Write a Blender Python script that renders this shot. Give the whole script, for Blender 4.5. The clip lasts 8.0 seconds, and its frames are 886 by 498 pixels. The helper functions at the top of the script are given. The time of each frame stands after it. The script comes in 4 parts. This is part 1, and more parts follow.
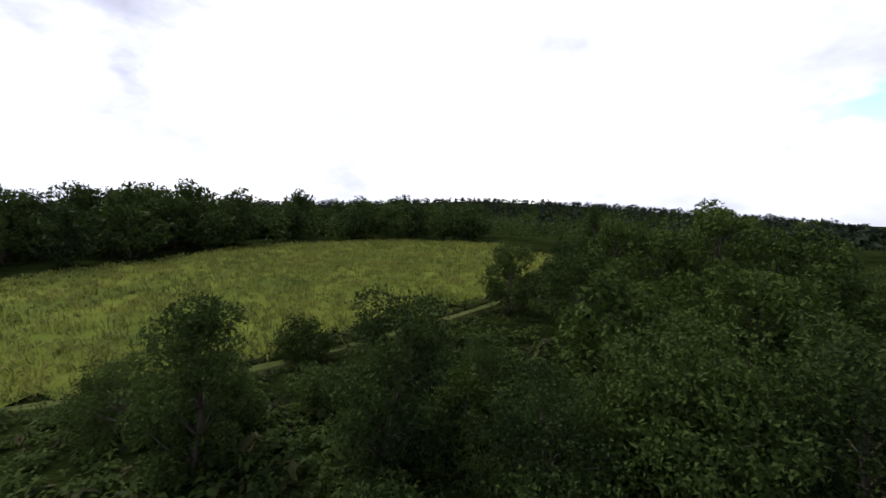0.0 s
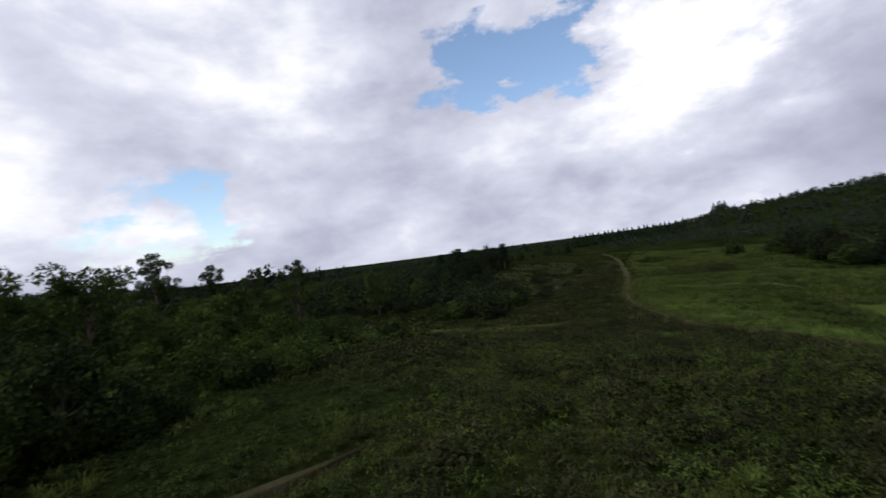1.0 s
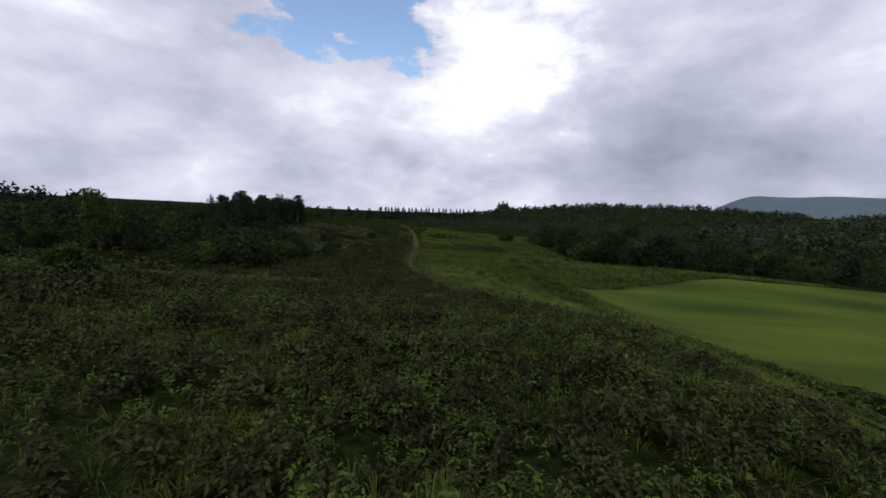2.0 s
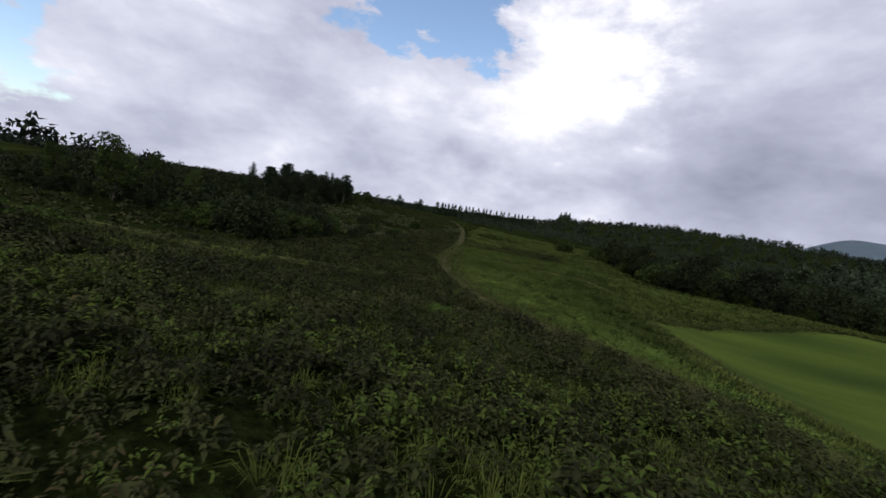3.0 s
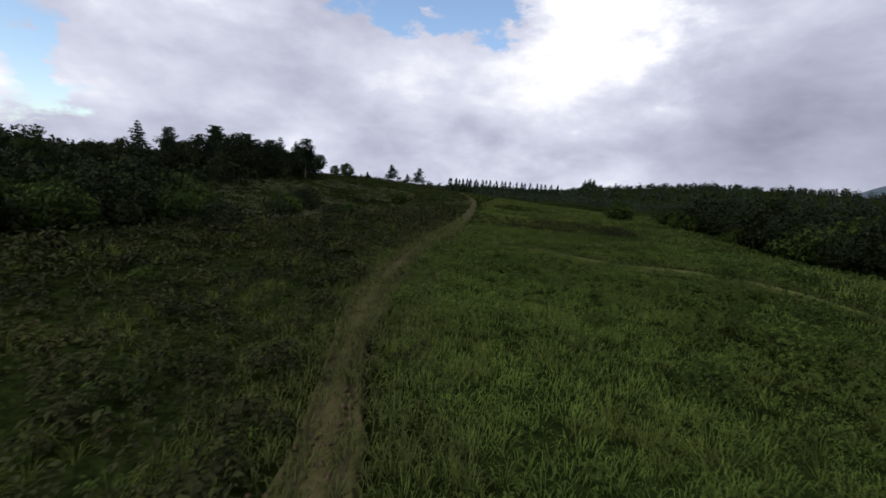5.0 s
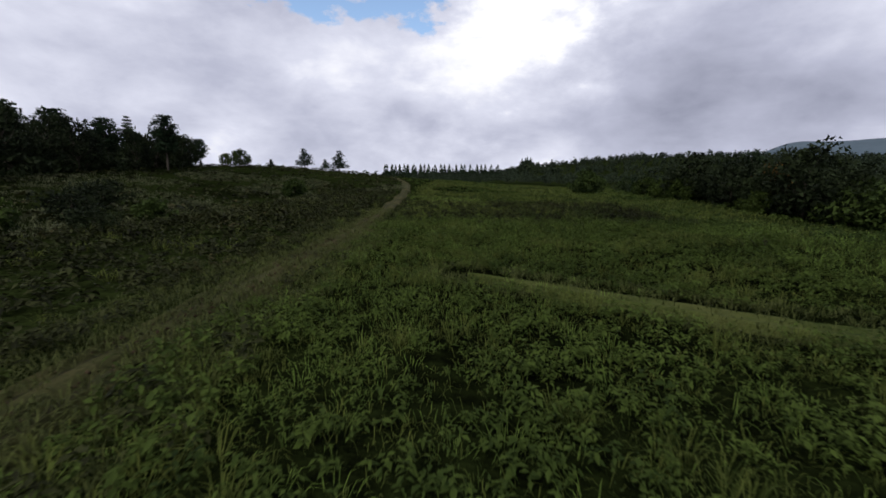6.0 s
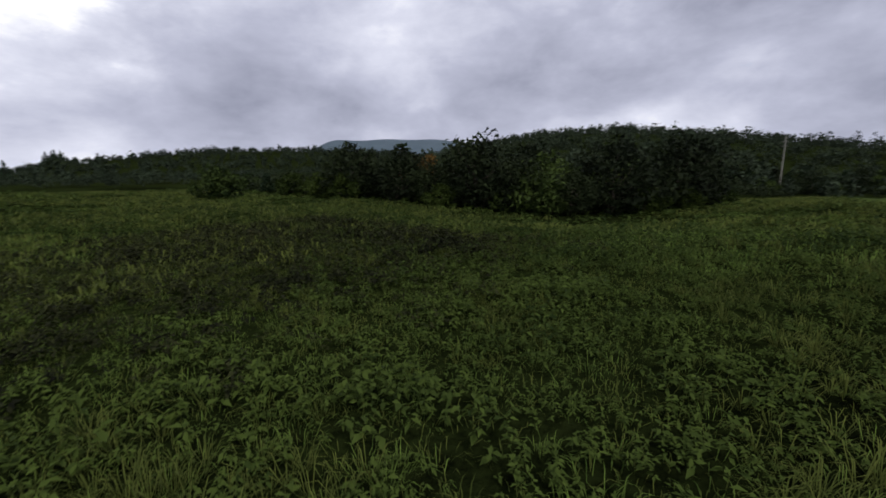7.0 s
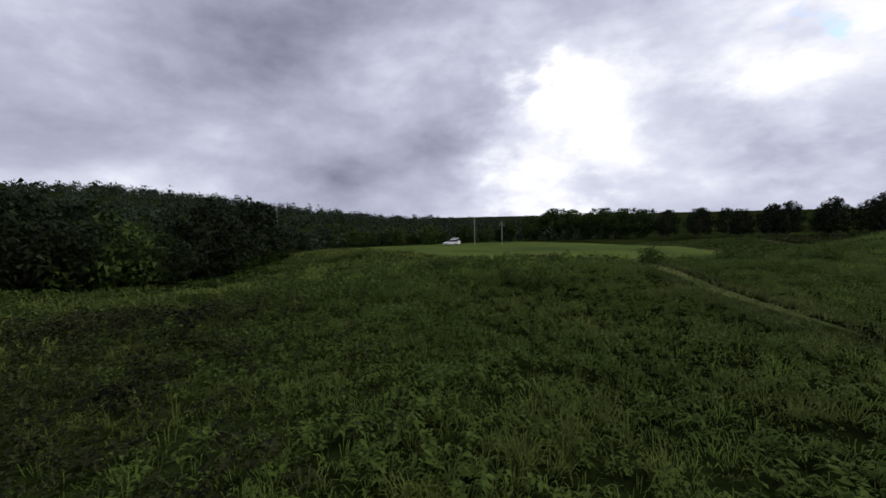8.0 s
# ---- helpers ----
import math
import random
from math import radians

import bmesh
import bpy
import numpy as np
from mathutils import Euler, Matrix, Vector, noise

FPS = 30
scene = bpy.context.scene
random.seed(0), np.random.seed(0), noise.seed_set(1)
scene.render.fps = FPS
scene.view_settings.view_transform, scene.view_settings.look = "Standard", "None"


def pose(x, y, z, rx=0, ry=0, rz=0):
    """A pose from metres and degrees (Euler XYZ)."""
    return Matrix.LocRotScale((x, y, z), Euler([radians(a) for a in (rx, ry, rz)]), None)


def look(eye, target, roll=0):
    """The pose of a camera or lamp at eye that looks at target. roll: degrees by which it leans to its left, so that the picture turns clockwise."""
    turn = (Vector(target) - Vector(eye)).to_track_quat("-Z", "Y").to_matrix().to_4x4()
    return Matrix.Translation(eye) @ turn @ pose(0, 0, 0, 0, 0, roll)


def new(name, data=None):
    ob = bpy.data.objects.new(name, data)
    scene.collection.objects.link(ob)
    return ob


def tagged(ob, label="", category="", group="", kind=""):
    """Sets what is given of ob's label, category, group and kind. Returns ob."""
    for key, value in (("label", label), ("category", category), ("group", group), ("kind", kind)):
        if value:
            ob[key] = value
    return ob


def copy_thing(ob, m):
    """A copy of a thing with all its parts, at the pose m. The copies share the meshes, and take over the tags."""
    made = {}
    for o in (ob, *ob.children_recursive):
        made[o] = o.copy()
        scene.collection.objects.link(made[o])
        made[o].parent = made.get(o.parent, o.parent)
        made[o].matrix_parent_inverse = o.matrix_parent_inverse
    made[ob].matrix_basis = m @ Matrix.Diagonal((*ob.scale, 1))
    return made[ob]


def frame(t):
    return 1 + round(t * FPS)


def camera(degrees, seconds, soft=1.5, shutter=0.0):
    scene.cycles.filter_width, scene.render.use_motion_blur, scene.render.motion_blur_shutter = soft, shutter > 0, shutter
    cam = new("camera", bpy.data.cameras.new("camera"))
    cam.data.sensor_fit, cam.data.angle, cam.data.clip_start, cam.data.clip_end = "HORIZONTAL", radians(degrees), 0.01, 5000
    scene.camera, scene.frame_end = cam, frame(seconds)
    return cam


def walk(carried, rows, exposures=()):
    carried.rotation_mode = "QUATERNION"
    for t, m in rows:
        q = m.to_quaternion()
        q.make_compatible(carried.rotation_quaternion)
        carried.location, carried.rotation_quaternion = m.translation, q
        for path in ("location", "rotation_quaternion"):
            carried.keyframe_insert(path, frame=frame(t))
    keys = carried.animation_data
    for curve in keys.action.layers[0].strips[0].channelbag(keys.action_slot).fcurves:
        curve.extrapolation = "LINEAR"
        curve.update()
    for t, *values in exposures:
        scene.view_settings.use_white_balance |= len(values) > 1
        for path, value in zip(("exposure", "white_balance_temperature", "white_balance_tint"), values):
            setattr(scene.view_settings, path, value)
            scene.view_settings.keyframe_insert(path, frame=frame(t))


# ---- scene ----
cam = camera(94.2, 8.0, soft=1.6, shutter=0.05)

# seconds, eye x y z, yaw (to the left from +y), pitch, roll
ROWS = [
    (0.0, -6.25, -9.24, 4.07, 107.0, -4.8, 1.4),
    (0.1, -5.45, -8.92, 3.90, 107.5, -4.2, 1.5),
    (0.2, -4.70, -8.60, 3.72, 107.0, -3.5, 1.6),
    (0.3, -3.95, -8.24, 3.52, 104.5, -2.8, 1.9),
    (0.4, -3.43, -7.85, 3.30, 97.0, -1.9, 3.0),
    (0.5, -2.95, -7.45, 3.10, 86.2, -1.2, 3.2),
    (0.6, -2.45, -7.15, 2.88, 74.7, -0.2, 2.5),
    (0.7, -1.95, -6.85, 2.66, 63.2, 0.4, 1.1),
    (0.8, -1.50, -6.55, 2.44, 51.8, 0.8, -1.0),
    (0.9, -1.10, -6.30, 2.22, 40.5, 1.0, -4.1),
    (1.0, -0.85, -6.00, 2.02, 29.2, 0.6, -7.4),
    (1.1, -0.78, -5.55, 1.82, 18.1, -1.2, -10.6),
    (1.2, -0.75, -5.05, 1.62, 8.6, -3.4, -13.2),
    (1.4, -0.65, -4.00, 1.22, 0.5, -5.0, -13.0),
    (1.7, -0.40, -2.60, 0.68, 0.0, -5.2, -6.0),
    (2.0, -0.10, -1.30, 0.28, 3.0, -5.0, 2.8),
    (2.3, 0.22, 0.10, -0.04, 5.3, -4.8, 7.0),
    (2.5, 0.38, 1.71, -0.23, 5.65, -5.03, 6.75),
    (3.0, 0.65, 6.01, -0.60, 10.55, -5.68, 9.55),
    (3.5, 0.61, 10.63, -1.06, 11.95, -6.33, 6.2),
    (4.0, 0.12, 15.55, -1.60, 6.90, -17.96, -1.8),
    (4.5, -0.07, 22.20, -1.99, 15.25, -13.52, 9.05),
    (5.0, -1.20, 28.50, -2.44, 13.32, -8.72, 4.56),
    (5.2, -1.50, 31.00, -2.62, 10.0, -8.1, -0.9),
    (5.5, -1.85, 34.80, -2.88, 6.6, -8.6, -2.0),
    (5.9, -2.30, 40.10, -3.18, 5.7, -10.0, -0.2),
    (6.3, -2.72, 45.60, -3.34, 5.7, -11.5, 1.3),
    (6.5, -2.97, 48.40, -3.33, 3.05, -14.95, 2.5),
    (6.6, -3.15, 49.60, -3.25, -5.6, -15.4, 2.0),
    (6.7, -3.33, 50.75, -3.17, -15.6, -15.3, 1.0),
    (6.8, -3.52, 51.75, -3.10, -26.3, -14.8, 0.3),
    (6.9, -3.70, 52.70, -3.06, -37.2, -13.2, -0.6),
    (7.0, -3.88, 53.53, -3.05, -48.1, -11.4, -1.4),
    (7.1, -4.05, 54.30, -3.08, -59.1, -10.7, -2.5),
    (7.2, -4.22, 55.00, -3.12, -70.2, -10.2, -3.7),
    (7.3, -4.40, 55.65, -3.17, -81.4, -10.1, -4.8),
    (7.4, -4.60, 56.25, -3.20, -92.6, -10.3, -5.2),
    (7.5, -4.85, 56.80, -3.20, -102.8, -10.5, -5.1),
    (7.6, -5.15, 57.25, -3.18, -107.0, -9.9, -4.5),
    (7.7, -5.50, 57.60, -3.13, -109.2, -8.7, -3.6),
    (8.0, -6.50, 58.50, -2.95, -111.6, -4.4, -1.4),
]


def drone_pose(x, y, z, yaw, pitch, roll):
    ya, pi = radians(yaw), radians(pitch)
    ahead = Vector((-math.sin(ya) * math.cos(pi), math.cos(ya) * math.cos(pi), math.sin(pi)))
    eye = Vector((x, y, z))
    return look(eye, eye + ahead, roll)


EXPOSURES = [(0.0, 0.55), (0.3, 0.3), (0.5, 0.08), (0.7, 0.0), (1.0, -0.12), (1.2, -0.1), (2.5, -0.07), (4.0, -0.12), (6.5, -0.1), (8.0, -0.1)]
walk(cam, [(r[0], drone_pose(*r[1:])) for r in ROWS], EXPOSURES)

# ---- world ----
SUN_AZ, SUN_EL = radians(165), radians(50)   # azimuth to the left from +y


def direction(az, el):
    a, b = radians(az), radians(el)
    return Vector((-math.sin(a) * math.cos(b), math.cos(a) * math.cos(b), math.sin(b)))


world = bpy.data.worlds.new("sky")
scene.world = world
world.use_nodes = True
wn, wl = world.node_tree.nodes, world.node_tree.links
wn.clear()


def wnode(kind, **props):
    nd = wn.new(kind)
    for key, value in props.items():
        if key == "operation":
            nd.operation = value
        elif key == "data_type":
            nd.data_type = value
        elif key == "blend_type":
            nd.blend_type = value
    return nd


def wmath(op, a, b=None, clamp=False):
    nd = wnode("ShaderNodeMath", operation=op)
    nd.use_clamp = clamp
    for i, v in enumerate((a, b)):
        if v is None:
            continue
        if isinstance(v, (int, float)):
            nd.inputs[i].default_value = v
        else:
            wl.new(v, nd.inputs[i])
    return nd.outputs[0]


def wmix(fac, a, b):
    nd = wnode("ShaderNodeMix")
    nd.data_type = "RGBA"
    for sock, v in ((nd.inputs[0], fac), (nd.inputs[6], a), (nd.inputs[7], b)):
        if isinstance(v, tuple):
            sock.default_value = (*v, 1)
        elif isinstance(v, (int, float)):
            sock.default_value = v
        else:
            wl.new(v, sock)
    return nd.outputs[2]


coord = wnode("ShaderNodeTexCoord").outputs["Generated"]
sep = wn.new("ShaderNodeSeparateXYZ")
wl.new(coord, sep.inputs[0])
# puffs: the direction itself, flattened so that clouds lie wider than high
flat = wn.new("ShaderNodeMapping")
wl.new(coord, flat.inputs[0])
flat.inputs["Scale"].default_value = (1.0, 1.0, 1.9)


def wnoise(scale, detail, rough, offset, twist=0.0):
    mp = wn.new("ShaderNodeMapping")
    wl.new(flat.outputs[0], mp.inputs[0])
    mp.inputs["Location"].default_value = offset
    nd = wn.new("ShaderNodeTexNoise")
    wl.new(mp.outputs[0], nd.inputs["Vector"])
    nd.inputs["Scale"].default_value, nd.inputs["Detail"].default_value, nd.inputs["Roughness"].default_value = scale, detail, rough
    nd.inputs["Distortion"].default_value = twist
    return nd.outputs["Fac"]


rag = wn.new("ShaderNodeTexNoise")
wl.new(flat.outputs[0], rag.inputs["Vector"])
rag.inputs["Scale"].default_value, rag.inputs["Detail"].default_value, rag.inputs["Roughness"].default_value = 6.0, 8, 0.6
off = wn.new("ShaderNodeVectorMath")
off.operation = "MULTIPLY_ADD"
wl.new(rag.outputs["Color"], off.inputs[0])
off.inputs[1].default_value, off.inputs[2].default_value = (0.52, 0.52, 0.52), (-0.26, -0.26, -0.26)
shifted = wn.new("ShaderNodeVectorMath")
shifted.operation = "ADD"
wl.new(coord, shifted.inputs[0])
wl.new(off.outputs[0], shifted.inputs[1])
unit = wn.new("ShaderNodeVectorMath")
unit.operation = "NORMALIZE"
wl.new(shifted.outputs[0], unit.inputs[0])
ragged = unit.outputs[0]


def wspot(az, el, wide):
    """1 towards a direction of the sky, falling off over about that many degrees."""
    nd = wn.new("ShaderNodeVectorMath")
    nd.operation = "DOT_PRODUCT"
    wl.new(ragged, nd.inputs[0])
    nd.inputs[1].default_value = direction(az, el)
    k = 1.0 / (1 - math.cos(radians(wide)))
    return wmath("POWER", 2.718, wmath("MULTIPLY", wmath("SUBTRACT", nd.outputs["Value"], 1.0), k))


sky = wn.new("ShaderNodeTexSky")
sky.sky_type, sky.sun_disc = "NISHITA", False
sky.sun_elevation, sky.sun_rotation = SUN_EL, -SUN_AZ
blue = wn.new("ShaderNodeVectorMath")
blue.operation = "SCALE"
wl.new(sky.outputs[0], blue.inputs[0])
blue.inputs["Scale"].default_value = 0.21

big = wnoise(2.6, 9.0, 0.56, (3.1, 1.7, 0.4), 0.15)
body = wmath("MULTIPLY", big, 1.0)
# openings in the deck
gap = wmath("ADD", wmath("MULTIPLY", wspot(12, 21.5, 5), 1.0), wmath("MULTIPLY", wspot(20, 21, 5), 0.9))
gap = wmath("ADD", gap, wmath("MULTIPLY", wspot(27, 20, 4), 0.8))
gap = wmath("ADD", gap, wmath("MULTIPLY", wspot(34, 18.5, 4), 0.8))
gap = wmath("ADD", gap, wmath("MULTIPLY", wspot(8, 27, 4), 0.7))
gap = wmath("ADD", gap, wmath("MULTIPLY", wspot(56, 8, 5), 0.7))
gap = wmath("ADD", gap, wmath("MULTIPLY", wspot(64, 11, 7), 0.8))
gap = wmath("ADD", gap, wmath("MULTIPLY", wspot(95, 19, 4), 0.85))
gap = wmath("ADD", gap, wmath("MULTIPLY", wspot(77, 20, 3), 0.5))
gap = wmath("ADD", gap, wmath("MULTIPLY", wspot(-154, 19, 4), 0.9))
cover = wmath("SUBTRACT", wmath("ADD", body, 0.185), wmath("MULTIPLY", gap, 0.26))
ramp = wn.new("ShaderNodeMapRange")
wl.new(cover, ramp.inputs[0])
ramp.inputs[1].default_value, ramp.inputs[2].default_value = 0.39, 0.49
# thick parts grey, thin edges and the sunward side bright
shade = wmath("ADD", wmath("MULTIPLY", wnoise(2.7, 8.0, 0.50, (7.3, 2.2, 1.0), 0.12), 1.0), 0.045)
shade = wmath("SUBTRACT", shade, wmath("MULTIPLY", wspot(-92, 27, 24), 0.27))
shade = wmath("SUBTRACT", shade, wmath("MULTIPLY", wspot(-20, 10, 14), 0.06))
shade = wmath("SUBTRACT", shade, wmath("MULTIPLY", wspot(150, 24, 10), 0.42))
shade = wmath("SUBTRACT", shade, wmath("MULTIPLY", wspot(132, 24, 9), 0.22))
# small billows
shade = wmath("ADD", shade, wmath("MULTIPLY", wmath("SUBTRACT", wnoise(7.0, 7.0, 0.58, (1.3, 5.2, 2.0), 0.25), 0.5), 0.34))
bright = wmath("ADD", wmath("MULTIPLY", wspot(-130, 8, 7), 0.11), wmath("MULTIPLY", wspot(105, 24, 34), 0.23))
bright = wmath("ADD", bright, wmath("MULTIPLY", wspot(-133, 9, 11), 0.13))
bright = wmath("ADD", bright, wmath("MULTIPLY", wspot(-126, 17, 4), 0.16))
bright = wmath("ADD", bright, wmath("MULTIPLY", wspot(-120, 6, 5), 0.12))
bright = wmath("ADD", bright, wmath("MULTIPLY", wspot(-152, 9, 6), 0.16))
bright = wmath("ADD", bright, wmath("MULTIPLY", wspot(-4, 21, 8), 0.34))
bright = wmath("ADD", bright, wmath("MULTIPLY", wspot(50, 15, 16), 0.07))
bright = wmath("ADD", bright, wmath("MULTIPLY", wspot(160, 40, 35), 0.4))
bright = wmath("ADD", bright, wmath("MULTIPLY", wspot(5, 3, 5), 0.12))
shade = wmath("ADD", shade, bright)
tone = wn.new("ShaderNodeValToRGB")
wl.new(shade, tone.inputs[0])
tone.color_ramp.elements[0].position, tone.color_ramp.elements[0].color = 0.08, (0.20, 0.215, 0.30, 1)
tone.color_ramp.elements[1].position, tone.color_ramp.elements[1].color = 0.84, (1.22, 1.22, 1.26, 1)
mid = tone.color_ramp.elements.new(0.47)
mid.color = (0.54, 0.56, 0.70, 1)
light = tone.color_ramp.elements.new(0.66)
light.color = (0.79, 0.81, 0.95, 1)
cloudy = wmix(ramp.outputs[0], blue.outputs[0], tone.outputs[0])
bg = wn.new("ShaderNodeBackground")
wl.new(cloudy, bg.inputs[0])
bg.inputs[1].default_value = 1.0
wo = wn.new("ShaderNodeOutputWorld")
wl.new(bg.outputs[0], wo.inputs[0])

sun_data = bpy.data.lights.new("sun", "SUN")
sun_data.energy, sun_data.angle, sun_data.color = 2.5, radians(8), (1.0, 0.96, 0.88)
sun = new("sun", sun_data)
sun.rotation_euler = direction(math.degrees(SUN_AZ), math.degrees(SUN_EL)).to_track_quat("Z", "Y").to_euler()


# ---- materials ----
def nodes_of(name, rough=0.8, gloss=0.12):
    m = bpy.data.materials.new(name)
    m.use_nodes = True
    nt = m.node_tree
    b = nt.nodes["Principled BSDF"]
    b.inputs["Roughness"].default_value = rough
    b.inputs["Specular IOR Level"].default_value = gloss
    return m, nt.nodes, nt.links, b


def leaf_material(name, dark, light, warm=None, trans=0.25, scale=0.35, each=0.6):
    """Foliage: every leaf differs a little, whole plants differ in patches."""
    m, nd, ln, b = nodes_of(name, 0.75, 0.06)
    geo = nd.new("ShaderNodeNewGeometry")
    info = nd.new("ShaderNodeObjectInfo")
    nz = nd.new("ShaderNodeTexNoise")
    ln.new(geo.outputs["Position"], nz.inputs["Vector"])
    nz.inputs["Scale"].default_value, nz.inputs["Detail"].default_value = scale, 3
    add = nd.new("ShaderNodeMath")
    add.operation = "MULTIPLY_ADD"
    ln.new(geo.outputs["Random Per Island"], add.inputs[0])
    add.inputs[1].default_value = each
    sub = nd.new("ShaderNodeMath")
    sub.operation = "MULTIPLY_ADD"
    ln.new(nz.outputs["Fac"], sub.inputs[0])
    sub.inputs[1].default_value, sub.inputs[2].default_value = 1.5, -0.36 - each / 2
    ln.new(sub.outputs[0], add.inputs[2])
    ob = nd.new("ShaderNodeMath")
    ob.operation = "MULTIPLY_ADD"
    ln.new(info.outputs["Random"], ob.inputs[0])
    ob.inputs[1].default_value = 0.5
    ln.new(add.outputs[0], ob.inputs[2])
    rp = nd.new("ShaderNodeValToRGB")
    ln.new(ob.outputs[0], rp.inputs[0])
    rp.color_ramp.elements[0].position, rp.color_ramp.elements[0].color = 0.1, (*dark, 1)
    rp.color_ramp.elements[1].position, rp.color_ramp.elements[1].color = 0.95, (*light, 1)
    if warm:
        el = rp.color_ramp.elements.new(1.0)
        el.color = (*warm, 1)
    ln.new(rp.outputs[0], b.inputs["Base Color"])
    tr = nd.new("ShaderNodeBsdfTranslucent")
    ln.new(rp.outputs[0], tr.inputs[0])
    mx = nd.new("ShaderNodeMixShader")
    mx.inputs[0].default_value = trans
    ln.new(b.outputs[0], mx.inputs[1])
    ln.new(tr.outputs[0], mx.inputs[2])
    ln.new(mx.outputs[0], nd["Material Output"].inputs[0])
    return m


M_BROAD = leaf_material("broad_leaves", (0.005, 0.011, 0.004), (0.038, 0.058, 0.013), scale=0.7, each=0.45)
M_YOUNG = leaf_material("young_leaves", (0.004, 0.009, 0.003), (0.040, 0.061, 0.012), scale=0.8, each=0.45)
M_PINE = leaf_material("pine_needles", (0.004, 0.009, 0.005), (0.015, 0.027, 0.012), trans=0.08, each=0.25)
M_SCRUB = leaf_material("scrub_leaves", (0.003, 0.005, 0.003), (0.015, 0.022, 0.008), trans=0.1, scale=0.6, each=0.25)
M_RUST = leaf_material("rust_leaves", (0.020, 0.012, 0.005), (0.085, 0.050, 0.014), trans=0.15)
M_SHRUB = leaf_material("shrub_leaves", (0.007, 0.013, 0.003), (0.036, 0.054, 0.010), each=0.45)
M_WEED = leaf_material("weed_leaves", (0.0035, 0.004, 0.002), (0.031, 0.036, 0.012), (0.040, 0.034, 0.014), scale=0.45, trans=0.12)
M_HERB = leaf_material("herb_leaves", (0.013, 0.024, 0.006), (0.056, 0.082, 0.017), scale=0.35, trans=0.35, each=0.45)
M_GRASS = leaf_material("grass_blades", (0.024, 0.037, 0.008), (0.094, 0.112, 0.026), scale=0.4, trans=0.35)
M_LUSH = leaf_material("lush_grass", (0.030, 0.058, 0.012), (0.122, 0.178, 0.038), scale=0.5, trans=0.42)
M_PALE = leaf_material("pale_grass", (0.034, 0.040, 0.020), (0.105, 0.112, 0.060), scale=0.4)
M_WAYSIDE = leaf_material("wayside_grass", (0.016, 0.024, 0.007), (0.056, 0.066, 0.020), scale=0.5)
M_YELLOW = leaf_material("meadow_grass", (0.034, 0.058, 0.012), (0.124, 0.126, 0.026), trans=0.45, scale=0.22)
# greyer and bluer than the scrub: distance haze mixed into the leaf colour
M_FAR = leaf_material("hazed_forest", (0.005, 0.009, 0.006), (0.020, 0.029, 0.016), trans=0.0, scale=0.16, each=0.25)


def bark_material():
    m, nd, ln, b = nodes_of("bark", 0.9)
    nz = nd.new("ShaderNodeTexNoise")
    nz.inputs["Scale"].default_value, nz.inputs["Detail"].default_value = 9, 5
    rp = nd.new("ShaderNodeValToRGB")
    ln.new(nz.outputs["Fac"], rp.inputs[0])
    rp.color_ramp.elements[0].color, rp.color_ramp.elements[1].color = (0.020, 0.017, 0.013, 1), (0.085, 0.074, 0.060, 1)
    ln.new(rp.outputs[0], b.inputs["Base Color"])
    return m


M_BARK = bark_material()


# ---- land ----
def smooth(a, b, x):
    q = np.clip((x - a) / (b - a), 0, 1)
    return q * q * (3 - 2 * q)


def near_height(x, y):
    z = -5.2 + 3.2 / (1 + np.exp(np.clip((y - 15) / 6, -40, 40))) * (1 - smooth(4, 24, x)) + 0.035 * np.clip(-x, 0, 60) * (1 - 0.8 * smooth(12, 34, y))
    z = z - 2.1 * smooth(3, 18, x) * (1 - 0.9 * smooth(45, 80, y)) - 0.05 * np.clip(x - 30, 0, 110) * (1 - smooth(60, 90, y))
    z = z + 1.3 * np.exp(-((y - 50) / 8.5) ** 2) * smooth(1, 12, x) * (1 - smooth(48, 85, x))
    z = z + 1.6 * np.exp(-((x + 22) / 18) ** 2 - ((y - 108) / 22) ** 2)
    z = z - 4.5 * smooth(25, 60, -y) * smooth(-2, 16, x)
    # the bank that carries the slope wood
    z = z + 2.4 * smooth(17, 42, -x) * smooth(34, 60, y) * (1 - smooth(105, 150, y))
    return z


def bump(deg, at, wide):
    dd = (deg - at + 180) % 360 - 180
    return np.exp(-(dd / wide) ** 2)


# rise of the ridges over the plain: azimuth to the left from +y, metres
FAR_RIDGE = [(-180, 0), (-100, 0), (-60, 6), (-48, 10), (-38, 20), (-30, 26), (-20, 27), (-14, 23), (-8, 16), (-2, 5), (6, -1), (14, -3), (40, -6), (60, -3), (70, 10), (80, 18), (92, 26), (106, 31), (120, 21), (134, 17), (150, 9), (165, 0), (180, 0)]
EAST_RIDGE = [(-180, 0), (-118, 0), (-106, 0.5), (-97, 2.5), (-87, 7), (-76, 13.5), (-66, 18), (-56, 17.5), (-46, 9), (-38, 2), (-30, 0), (180, 0)]


def profile(deg, knots):
    """A smooth run through (azimuth, height) knots."""
    at, high = [k[0] for k in knots], [k[1] for k in knots]
    return sum(np.interp((deg + d + 180) % 360 - 180, at, high) for d in (-3, -1, 1, 3)) / 4


